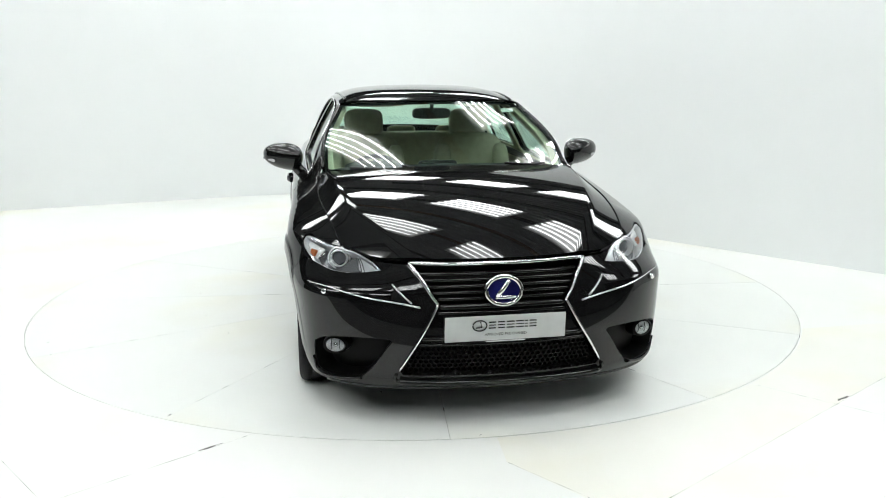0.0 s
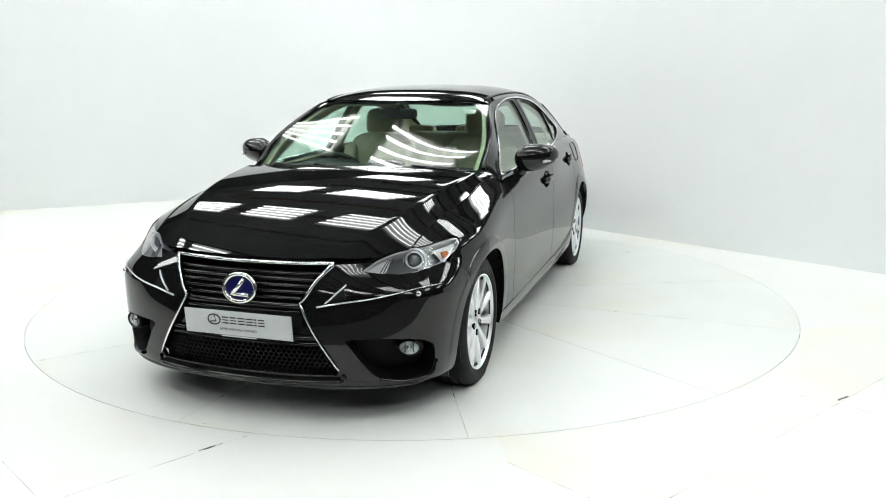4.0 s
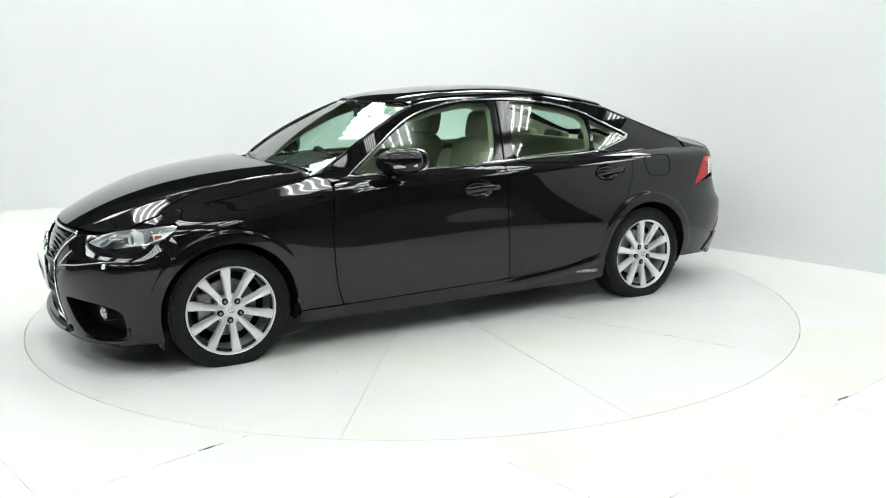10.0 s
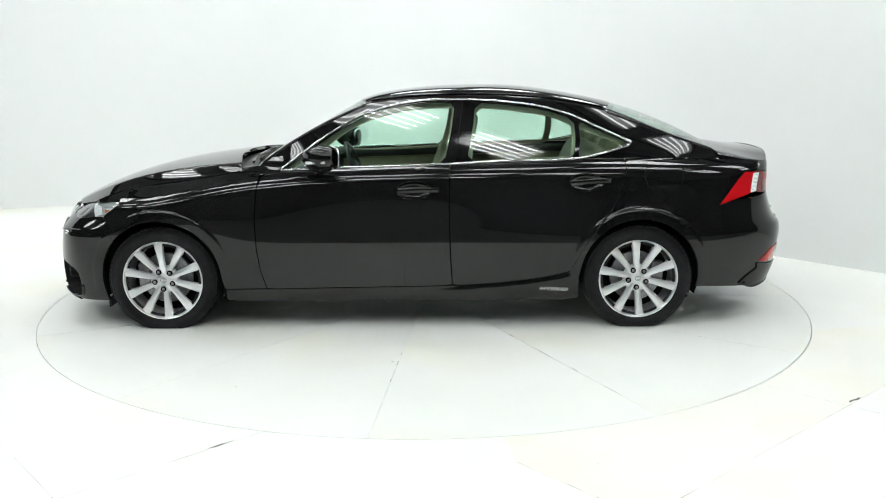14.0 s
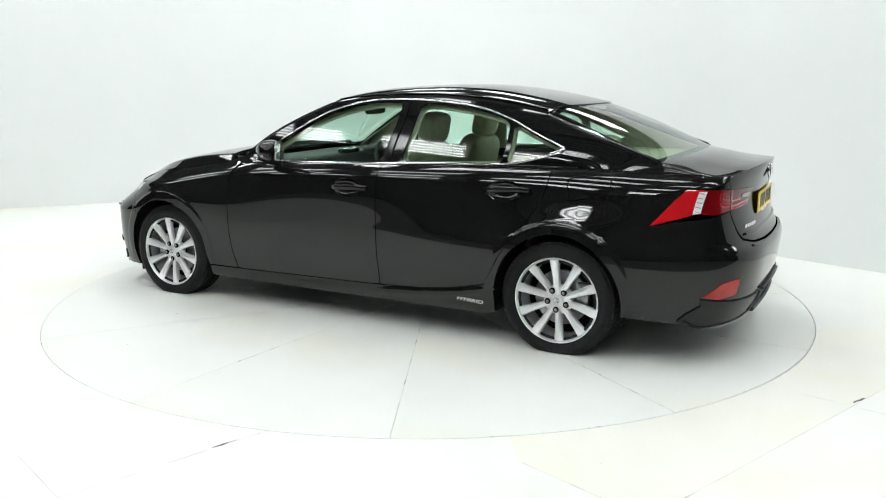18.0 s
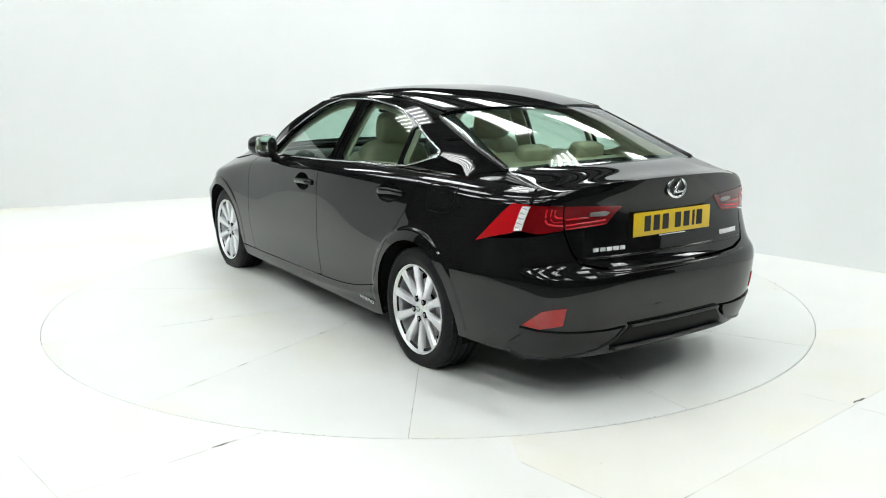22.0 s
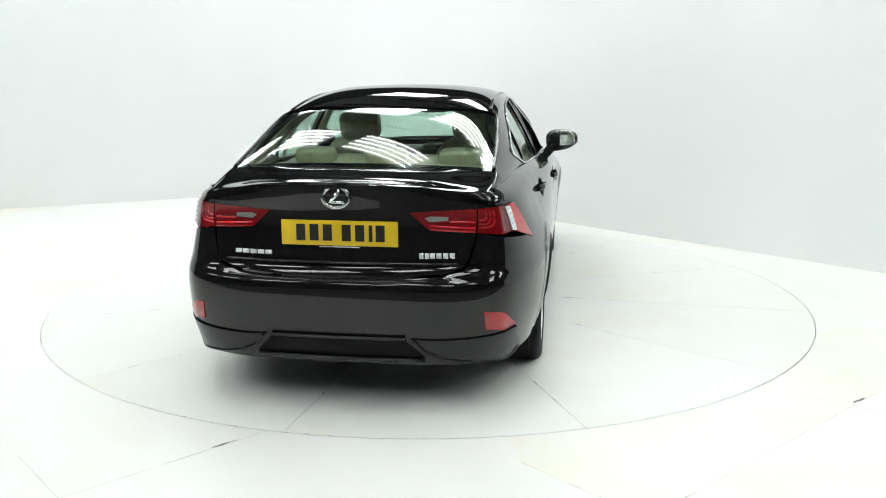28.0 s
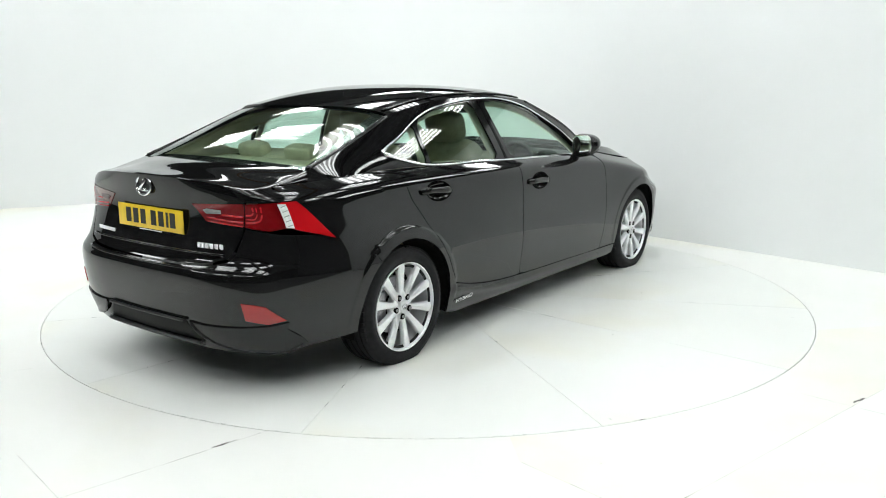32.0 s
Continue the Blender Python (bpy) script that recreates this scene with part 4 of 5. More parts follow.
boxed("floor_pan", DARK, car, (0, 0, .235), (2.1, 1.62, .09), .03)
boxed("front_crossmember", DARK, car, (1.52, 0, .36), (1.10, .96, .40), .04)
boxed("rear_crossmember", DARK, car, (-1.64, 0, .42), (1.14, .96, .42), .04)

# fuel flap, a scored line
fuel = shift_map(left, .001, True)
sq = rounded([(-1.46, .815), (-1.50, .812), (S_TAIL + cx_rear(-1.60, .815), .815), (S_TAIL + cx_rear(-1.64, .83), .83), (S_TAIL + cx_rear(-1.655, .90), .90), (S_TAIL + cx_rear(-1.655, .94), .94), (S_TAIL + cx_rear(-1.62, .945), .945), (-1.48, .945), (-1.43, .94), (-1.425, .90), (-1.44, .84)], 2)
tube("fuel_flap", fuel(np.vstack([sq, sq[:1]])), .0025, DARK, car, seg=6)

# ---- door handles ----
for sg, m in SIDES:
    fl = sg > 0
    for x0, x1, z0, z1 in HANDLES:
        out = shift_map(m, 0.0, fl)
        xm, zm = (x0 + x1) / 2 + .03, (z0 + z1) / 2
        def bowl(a, b, out=out, xm=xm - .005, zm=zm):
            a, b = np.broadcast_arrays(np.asarray(a, float), np.asarray(b, float))
            rho = np.clip(((a - xm) / .104) ** 2 + ((b - zm) / .054) ** 2, 0, 1)
            return out(np.stack([a, b], -1), -.030 * (1 - rho ** 2))
        surface("handle_cup", bowl, cup_outline(x0, x1, z0, z1, 1.0), [], .006, PAINT, car, thick=0, flip=fl)
        u = np.linspace(0, 1, 22)
        line = np.stack([x0 + (x1 - x0) * u, z0 + (z1 - z0) * u + .004 * np.sin(np.pi * u)], 1)
        pts = out(line) + (out(line, .001) - out(line)) * 1000 * (.026 * np.clip(np.sin(np.pi * (u * .94 + .03)) * 1.6, 0, 1))[:, None]
        tube("door_handle", pts, .019, PAINT, car, "body-coloured pull handle", squash=.5, seg=12, r2=.015)
        hole = out(np.array([(x1 - .022, z1)]))[0]

# ---- mirrors ----
def blob(c, s, p=2.6, nu=28, nv=18, shear=0.0):
    """A rounded, slightly square body."""
    bm = bmesh.new()
    sp = lambda v, e: math.copysign(abs(v) ** e, v)
    rows = []
    e = 2 / p
    for i in range(nv + 1):
        a = -math.pi / 2 + math.pi * i / nv
        row = []
        for k in range(nu):
            b = 2 * math.pi * k / nu
            x, y, z = sp(math.cos(a), e) * sp(math.cos(b), e), sp(math.cos(a), e) * sp(math.sin(b), e), sp(math.sin(a), e)
            row.append(bm.verts.new((c[0] + s[0] * x + shear * s[1] * y, c[1] + s[1] * y, c[2] + s[2] * z)))
        rows.append(row)
    for r0, r1 in zip(rows, rows[1:]):
        for k in range(nu):
            j = (k + 1) % nu
            bm.faces.new((r0[k], r0[j], r1[j], r1[k]))
    bmesh.ops.remove_doubles(bm, verts=bm.verts, dist=1e-5)
    return bm


for sg in (1, -1):
    mh = new("door_mirror")
    mh.parent = car
    bm = blob((0, 0, 0), (.100, .116, .083), 2.5, 36, 22, shear=-.52)
    for v in bm.verts:
        w = v.co.y / .116
        v.co.z *= 1.0 - .30 * w if v.co.z < 0 else .84 - .10 * w
        v.co.z *= 1 - .30 * max(0.0, v.co.x / .112) ** 1.5
        v.co.z += .004 * w
        if v.co.x < -.050:
            v.co.x = -.050 + (v.co.x + .050) * .4
        v.co.y *= sg
    sh = part("mirror_shell", bm, PAINT, mh)
    bm = blob((0, 0, 0), (.006, .094, .062), 3)
    for v in bm.verts:
        v.co.x += -.48 * v.co.y - .066
        v.co.y *= sg
        v.co.z += .004
    part("mirror_glass", bm, MIRROR, mh)
    ind = [(.078 - .115 * u, sg * (.052 + .058 * u), -.026 + .010 * u) for u in np.linspace(0, 1, 10)]
    tube("side_indicator", ind, .009, LAMP_SILVER, mh, "clear indicator strip", squash=.8)
    arm = [(.015, -sg * .062, -.035), (.02, -sg * .078, -.070), (.03, -sg * .105, -.100), (.045, -sg * .140, -.118)]
    tube("mirror_arm", chain(arm, 12), .040, PAINT, mh, squash=.62, r2=.030)
    tube("mirror_foot", chain([(.07, -sg * .118, -.112), (.01, -sg * .128, -.108)], 6), .03, GLOSS_BLACK, mh, squash=.5)
    mh.matrix_basis = pose(.440, sg * .918, 1.018)

# ---- front: grille, badge, plate, lamps ----
grille = new("grille")
grille.parent = car
fout = shift_map(front, 0.0, False)
surface("grille_backing", front, grown(full_grille, .01), [], .05, DARK, grille, thick=0, off=-.075)
edge_at = spl([.224, .246, .31, .43, .53, .61, .681], [c_front(.428, .224), c_front(.442, .246), c_front(.405, .31), c_front(.332, .43), c_front(.277, .53), c_front(.33, .61), c_front(.386, .681)])
for z in (.657, .631, .605, .579, .553):
    e = float(edge_at(z)) - .008
    cs = np.linspace(-e, e, 40)
    bar = fout(np.stack([cs, np.full(40, z) - .006 * (1 - (cs / e) ** 2) * 0], 1), -.022)
    tube("grille_bar", bar, .0095, GLOSS_BLACK, grille, "gloss black grille bar", squash=1.6)
for z, w in ((.520, .014), (.495, .010), (.385, .012), (.360, .009)):
    e = float(edge_at(z)) - .004
    cs = np.linspace(-e, e, 30)
    tube("grille_rail", fout(np.stack([cs, np.full(30, z)], 1), -.016), w, GLOSS_BLACK, grille, squash=1.4)
pan = [(a, b) for a, b in ((-float(edge_at(.52)), .52), (float(edge_at(.52)), .52), (float(edge_at(.45)), .45), (float(edge_at(.37)), .37), (-float(edge_at(.37)), .37), (-float(edge_at(.45)), .45))]
surface("grille_panel", front, pan, [], .05, GLOSS_BLACK, grille, thick=0, off=-.022)
# honeycomb of the lower intake
verts, faces = [], []
hx = .0132
for r in range(9):
    for q in range(-28, 29):
        c0, z0 = (q + .5 * (r % 2)) * hx * math.sqrt(3), .236 + r * hx * 1.5
        if z0 > .362 or abs(c0) > float(edge_at(z0)) - .01:
            continue
        hexa = [(c0 + hx * math.sin(math.pi * k / 3), z0 + hx * math.cos(math.pi * k / 3)) for k in range(6)]
        inn = [(c0 + hx * .80 * math.sin(math.pi * k / 3), z0 + hx * .80 * math.cos(math.pi * k / 3)) for k in range(6)]
        o, i, d = fout(hexa, -.030), fout(inn, -.030), fout(inn, -.052)
        n0 = len(verts)
        verts += o.tolist() + i.tolist() + d.tolist()
        for k in range(6):
            j = (k + 1) % 6
            faces += [(n0 + k, n0 + j, n0 + 6 + j, n0 + 6 + k), (n0 + 6 + k, n0 + 6 + j, n0 + 12 + j, n0 + 12 + k)]
me = bpy.data.meshes.new("honeycomb_mesh")
me.from_pydata(verts, [], faces)
tagged(link("honeycomb_mesh", me, POCKET, grille, "black honeycomb intake mesh"), kind="stuff")
for sg in (1, -1):
    ln = chain([(sg * a, b) for a, b in grille_half[:3]], 16)
    tube("chrome_frame", fout(ln, .004), .013, CHROME, grille, "bright chrome spindle frame", squash=.7, r2=.006)
    ln = chain([(sg * a, b) for a, b in grille_half[2:6]], 20)
    tube("chrome_frame", fout(ln, .004), .006, CHROME, grille, "bright chrome spindle frame", squash=.7, r2=.005)
e = c_front(.386, .681)
ln = np.stack([np.linspace(-e, e, 40), .684 + .002 * (1 - np.linspace(-1, 1, 40) ** 2)], 1)
tube("chrome_frame", fout(ln, .004), .0085, CHROME, grille, "bright chrome spindle frame", squash=1.0)


def badge(parent, m, w, h, fill):
    """An oval ring with a slanting hook inside."""
    def oval(a, rx, rz, d):
        return [(d, rx * math.cos(t), rz * math.sin(t)) for t in np.linspace(0, 2 * math.pi, a, endpoint=False)]
    b = new("badge")
    b.parent = parent
    b.matrix_basis = m
    tube("ring", oval(40, w, h, .004), .130 * w, CHROME, b, closed=True, squash=.9)
    bm = bmesh.new()
    bm.faces.new([bm.verts.new(v) for v in oval(40, w, h, 0.0)])
    part("field", bm, fill, b, smooth=0)
    tube("hook", [(.007, .30 * w, .70 * h), (.007, -.05 * w, .10 * h), (.007, -.42 * w, -.44 * h)], .135 * w, CHROME, b, squash=.9)
    tube("hook_foot", [(.007, -.50 * w, -.47 * h), (.007, .05 * w, -.47 * h), (.007, .64 * w, -.47 * h)], .120 * w, CHROME, b, squash=.9)
    return b


badge(grille, pose(2.172, 0, .583, 0, -8, 0), .076, .060, BLUE)


def bars(parent, m, spec, material, name="plain_bar", d=.001):
    """Flat raised bars: (y, z, width, height) on a plate that faces ahead."""
    for y, z, w, h in spec:
        boxed(name, material, parent, (d, y, z), (.0016, w, h), 0, m)


def lettering(text, size, material, parent, m, label="", name="lettering"):
    cu = bpy.data.curves.new(name, "FONT")
    cu.body, cu.size, cu.align_x, cu.align_y, cu.extrude = text, size, "CENTER", "CENTER", .0008
    tmp = new(name, cu)
    me = bpy.data.meshes.new_from_object(tmp.evaluated_get(bpy.context.evaluated_depsgraph_get()))
    bpy.data.objects.remove(tmp)
    me.transform(m @ Matrix(((0, 0, 1, 0), (1, 0, 0, 0), (0, 1, 0, 0), (0, 0, 0, 1))))
    return link(name, me, material, parent, label)


fp = new("front_plate")
fp.parent = car
fp.matrix_basis = pose(2.207, 0.002, .432, 0, 5, 0)
boxed("plate_board", PLATE_W, fp, (0, 0, 0), (.006, .522, .111), .003)
tube("emblem", [(.005, -.113 + .030 * math.cos(t), .014 + .023 * math.sin(t)) for t in np.linspace(0, 2 * math.pi, 24, endpoint=False)], .003, INK, fp, closed=True)
tube("emblem", [(.005, -.110, .032), (.005, -.104, .006), (.005, -.130, .004)], .003, INK, fp)
for k, w in enumerate((.030, .030, .034, .034, .012, .030)):
    y = (-.058, -.020, .020, .060, .088, .117)[k]
    for z, hh in ((.027, .0055), (.014, .004), (.001, .0055)):
        boxed("plain_bar", INK, fp, (.0035, y, z), (.002, w, hh), 0)
lettering("APPROVED PRE OWNED", .0165, INK_GREY, fp, pose(.0036, .0, -.028))
boxed("plate_strip", DARK, fp, (-.002, 0, -.060), (.004, .30, .010), 0)
boxed("plain_bar", WHITE_PRINT, fp, (.001, 0, -.060), (.002, .17, .0045), 0)

# head lamps
for sg in (1, -1):
    hl = new("headlamp")
    hl.parent = car
    poly = [(sg * a, b) for a, b in rounded(hl_half, 1)]
    big = grown(poly, .012)
    surface("lamp_bowl", front, big, [], .03, LAMP_DARK, hl, thick=0, off=-.060)
    surface("lamp_skirt", front, grown(poly, .002), [grown(poly, -.003)], .03, LAMP_SILVER, hl, thick=.055, off=-.006)
    ln = surface("lamp_lens", front, poly, [], .03, LENS, hl, thick=0, off=-.002)
    ln.visible_shadow = False
    wing = [(sg * a, b) for a, b in (cf(.512, .660), cf(.575, .652), (cf(.60, .665)), cf(.60, .708), cf(.545, .682))]
    surface("inner_reflector", front, wing, [], .03, LAMP_SILVER, hl, off=-.022, thick=.01)
    for k in range(3):
        a0 = [(sg * a, b) for a, b in (cf(.575 + .012 * k, .656), cf(.590 + .008 * k, .700))]
        tube("reflector_rib", fout(chain(a0, 6), -.018), .0022, LAMP_DARK, hl)
    wing = [(sg * a, b) for a, b in ((cx_front(1.755, .668), .668), (cx_front(1.705, .70), .70), (cx_front(1.662, .73), .73), (cx_front(1.645, .75), .75), (cx_front(1.69, .743), .743), (cx_front(1.76, .728), .728))]
    surface("outer_reflector", front, wing, [], .03, CLEAR_PLASTIC, hl, off=-.034, thick=.01)
    amb = [(sg * a, b) for a, b in ((cx_front(1.752, .684), .684), (cx_front(1.722, .694), .694), (cx_front(1.718, .712), .712), (cx_front(1.748, .710), .710))]
    surface("indicator_bulb", front, amb, [], .02, AMBER, hl, off=-.018, thick=.012, label="amber indicator bulb cover")
    pj = new("projector")
    pj.parent = hl
    pj.matrix_basis = pose(1.812, sg * .666, .676, 0, 0, -90 + sg * 14)
    part("projector_ring", lathe([(.031, .0), (.032, .018), (.036, .025), (.041, .018), (.0415, .0)], 36), RING, pj)
    part("projector_gap", lathe([(.0405, .004), (.044, .002), (.045, -.02)], 36), LAMP_DARK, pj)
    part("projector_bezel", lathe([(.044, .0), (.046, .014), (.049, .018), (.052, .012), (.053, -.02)], 36), RING, pj)
    part("projector_lens", lathe([(.001, .024), (.012, .022), (.024, .014), (.032, .002), (.034, -.01)], 32), mat("projector_glass", (.16, .17, .18), rough=.05, coat=1.0), pj)
    part("projector_can", lathe([(.033, .0), (.033, -.05), (.052, -.05), (.052, -.01)], 24), LAMP_SILVER, pj)
    # running lamp under it
    low = [(sg * a, b) for a, b in (cf(.352, .519), cf(.45, .538), cf(.558, .553), cf(.643, .568), cf(.738, .585), cf(.81, .591))]
    drl = low[:5] + [(sg * a, b) for a, b in (cf(.646, .588), cf(.56, .575), cf(.485, .570), cf(.466, .585), cf(.461, .609))]
    d = new("running_lamp")
    d.parent = car
    surface("lamp_recess", front, drl, [], .02, GLOSS_BLACK, d, off=.003, thick=.006)
    clear = [(sg * a, b) for a, b in (cf(.392, .533), cf(.47, .551), cf(.468, .566), cf(.455, .594))]
    surface("clear_wedge", front, clear, [], .02, POCKET, d, off=.005, thick=.006)
    tube("light_strip", fout(chain(low, 28), .0055), .0046, LAMP_SILVER, d, "thin silver running light strip", r2=.0012)
    tube("light_edge", fout(chain([(sg * a, b) for a, b in (cf(.386, .535), cf(.425, .570), cf(.461, .607))], 8), .006), .0040, LAMP_SILVER, d)
    wj = fout(np.array([(sg * c_front(.742, .566), .566)]), .004)[0]
    part("washer_cap", blob(tuple(wj), (.012, .013, .013), 2, 14, 10), CHROME, d)
    # fog lamp in its pocket
    fg = new("fog_lamp")
    fg.parent = car
    fpoly = [(sg * a, b) for a, b in rounded(fog_half, 2)]
    surface("pocket", front, grown(fpoly, .012), [], .04, POCKET, fg, thick=0, off=-.085)
    surface("pocket_wall", front, grown(fpoly, .003), [grown(fpoly, -.003)], .04, POCKET, fg, thick=.09, off=-.004)
    fb = new("fog_unit")
    fb.parent = fg
    fb.matrix_basis = pose(1.990, sg * .703, .328, 0, 0, -90 + sg * 18) @ Matrix.Diagonal((1, 1, .72, 1))
    part("fog_bezel", lathe([(.042, .0), (.046, .010), (.056, .004), (.062, -.04)], 32), POCKET, fb)
    part("fog_bowl", lathe([(.001, -.03), (.02, -.022), (.034, -.004), (.041, .004)], 28), LAMP_SILVER, fb)
    part("fog_bulb", blob((0, -.006, 0), (.012, .012, .016), 2, 14, 10), CHROME, fb)
    for k in (-.018, .018):
        tube("fog_rib", [(k, -.004, -.03), (k, .004, 0), (k, -.004, .03)], .002, LAMP_DARK, fb)
    fl = part("fog_lens", lathe([(.001, .016), (.02, .014), (.034, .009), (.042, .0)], 28), LENS, fb)
    fl.visible_shadow = False
    # the blade under the pocket, and the turned-up end of the lip
    fin = [(sg * a, b) for a, b in (cf(.60, .200), cf(.66, .186), cf(.74, .184), cf(.783, .202), cf(.796, .255))]
    tube("pocket_blade", fout(chain(fin, 24), .001), .009, PAINT, car, squash=1.5, r2=.005)
    fin = [(sg * a, b) for a, b in (cf(.430, .200), cf(.452, .192), cf(.462, .206), cf(.455, .226))]
    tube("lip_end", fout(chain(fin, 14), .004), .007, PAINT, car)
    flap = bmesh.new()
    box(flap, 1.742, sg * .70, .150, .012, .20, .060, .004)
    part("air_flap", flap, TRIM_BLACK, car)
e = c_front(.44, .19)
lip = fout(np.stack([np.linspace(-e, e, 60), .192 + .006 * np.linspace(-1, 1, 60) ** 4], 1), .006)
tube("front_lip", lip, .012, PAINT, car, squash=1.6)
e = c_front(.74, .16)
tube("chin", fout(np.stack([np.linspace(-e, e, 60), np.full(60, .160)], 1), -.010), .012, PAINT, car, squash=1.2)

# scuttle and wipers
bm = bmesh.new()
rows = []
for y in np.linspace(-.70, .70, 25):
    q = abs(y) / .70
    xa, xb = 1.035 - .11 * q ** 2.2, .96 - .13 * q ** 2.2
    za = float(bonnet_map(np.array([xa]), np.array([y]))[0, 2])
    rows.append([bm.verts.new((xa + .01, y, za - .045)), bm.verts.new((xa - .03, y, za - .050)), bm.verts.new((xb - .04, y, .958 - .004 * q))])
for r0, r1 in zip(rows, rows[1:]):
    for k in range(2):
        bm.faces.new((r0[k], r1[k], r1[k + 1], r0[k + 1]))
part("scuttle_panel", bm, TRIM_BLACK, car)
wout = shift_map(screen_f, .014, False)
for u0, u1, v0, v1 in ((-.78, .02, .050, .030), (.10, .80, .060, .055)):
    wp = new("wiper")
    wp.parent = car
    tube("blade", wout(np.stack([np.linspace(u0, u1, 20), v0 + (v1 - v0) * np.linspace(0, 1, 20)], 1)), .008, TRIM_BLACK, wp)
    tube("wiper_arm", wout(np.stack([np.linspace((u0 + u1) / 2, u1 + .08, 12), np.linspace(v0 + .012, -.01, 12)], 1), .012), .007, GLOSS_BLACK, wp)

# ---- rear: lamps, badge, plate, lower trim ----
rout = shift_map(rear, 0.0, True)
for sg in (1, -1):
    tl = new("tail_lamp")
    tl.parent = car
    P = lambda pts: [(sg * a, b) for a, b in pts]
    outer = [cr(.598, .800), cr(.70, .783), (cx_rear(-1.95, .752), .752), (cx_rear(-1.868, .726), .726), (cx_rear(-1.93, .80), .80), (cx_rear(-1.985, .865), .865), (cx_rear(-2.03, .909), .909), cr(.66, .908), cr(.598, .905)]
    inner = [cr(.592, .802), cr(.48, .809), cr(.392, .815), cr(.345, .86), cr(.310, .892), cr(.40, .897), cr(.50, .901), cr(.592, .905)]
    corner = [(cx_rear(-2.085, .795), .795)] + outer[2:7] + [(cx_rear(-2.11, .908), .908)]
    mid = outer[:2] + [(cx_rear(-2.09, .794), .794), (cx_rear(-2.115, .908), .908)] + outer[7:]
    surface("lamp_body", rear, P(corner), [], .025, RED, tl, thick=.03, off=.003, flip=True, label="red tail lamp lens")
    surface("lamp_body_middle", rear, P(mid), [], .025, RED_DARK, tl, thick=.03, off=.003, flip=True, label="dark red tail lamp lens")
    surface("lamp_body_inner", rear, P(inner), [], .025, RED_DARK, tl, thick=.03, off=.003, flip=True, label="dark red lens on the boot lid")
    clear = [(cx_rear(-2.098, .795), .795), (cx_rear(-2.064, .79), .79), (cx_rear(-2.085, .899), .899), (cx_rear(-2.120, .902), .902)]
    surface("clear_strip", rear, P(clear), [], .02, CLEAR_PLASTIC, tl, thick=.006, off=.008, flip=True, label="clear ribbed strip")
    rev = [cr(.375, .868), cr(.395, .852), cr(.475, .855), cr(.475, .872), cr(.40, .876)]
    surface("reversing_lamp", rear, P(rev), [], .02, GREY_PLASTIC, tl, thick=.005, off=.007, flip=True, label="silver reversing lamp")
    for pts in ((cr(.662, .893), cr(.668, .850), cr(.664, .832), cr(.645, .823), cr(.602, .819)), (cr(.630, .891), cr(.634, .870), cr(.628, .858), cr(.602, .853)), (cr(.588, .819), cr(.49, .826), cr(.395, .834)), (cr(.588, .845), cr(.53, .848), cr(.48, .850))):
        tube("light_bar", rout(chain(P(pts), 16), -.0015), .0062, RED, tl, "bright red light bar", squash=1.0)
    for pts in ((cr(.645, .891), cr(.650, .855), cr(.645, .842), cr(.602, .836)), (cr(.588, .803), cr(.49, .810), cr(.40, .817))):
        tube("light_bar", rout(chain(P(pts), 14), .0008), .0035, RED, tl)
    for k in range(5):
        a0 = [(cx_rear(-2.092 - .004 * k, .80 + .022 * k), .80 + .022 * k), (cx_rear(-2.070 - .004 * k, .806 + .022 * k), .806 + .022 * k)]
        tube("strip_rib", rout(chain(P(a0), 4), .008), .0025, LAMP_SILVER, tl, seg=6)
    rf = [cr(.762, .378), cr(.717, .366), cr(.642, .387), cr(.636, .468), cr(.685, .462), cr(.721, .450)]
    surface("reflector", rear, P(rf), [], .02, REFLECTOR, car, thick=.01, off=.004, flip=True, label="red rear reflector")
    # corner piece of the lower lip
    lp = [(cx_rear(-2.02, .245), .245), (cx_rear(-2.06, .285), .285), (cx_rear(-2.13, .335), .335), cr(.765, .368), cr(.72, .358), cr(.55, .348), cr(.42, .345), cr(.325, .350), cr(.375, .300), cr(.45, .258), cr(.53, .240), cr(.66, .222), cr(.735, .215)]
    surface("lower_lip", rear, P(lp), [], .025, LIP, car, thick=.02, off=.009, flip=True)
    tube("lip_edge", rout(chain(P([cr(.338, .346), cr(.38, .298), cr(.45, .262)]), 24), .010), .007, LIP, car, squash=.9)
    tube("lip_edge", rout(chain(P([cr(.45, .258), cr(.53, .242), cr(.66, .226), cr(.735, .222), (cx_rear(-2.05, .250), .250)]), 30), .008), .007, LIP, car, squash=.9)
dif = [cr(.30, .360), cr(.31, .33), cr(.38, .262), cr(.38, .235)]
surface("diffuser", rear, dif + [(-a, b) for a, b in dif[::-1]], [], .04, POCKET, car, thick=.03, off=.002, flip=True)
for z, r in ((.352, .007), (.248, .010)):
    e = c_rear(.30 if z > .3 else .37, z)
    tube("diffuser_rib", rout(np.stack([np.linspace(-e, e, 30), np.full(30, z)], 1), .012), r, TRIM_BLACK, car, squash=1.3)
e = c_rear(.52, .66)
tube("boot_ledge", rout(np.stack([np.linspace(-e, e, 40), np.full(40, .672)], 1), -.002), .007, PAINT, car, squash=1.6)
e = c_rear(.50, .606)
tube("bumper_edge", rout(np.stack([np.linspace(-e, e, 40), .604 + .012 * np.linspace(-1, 1, 40) ** 4], 1), -.004), .007, PAINT, car, squash=1.5)
badge(car, pose(-2.315, 0, .957, 0, -4, 180), .058, .045, INK)
rp = new("rear_plate")
rp.parent = car
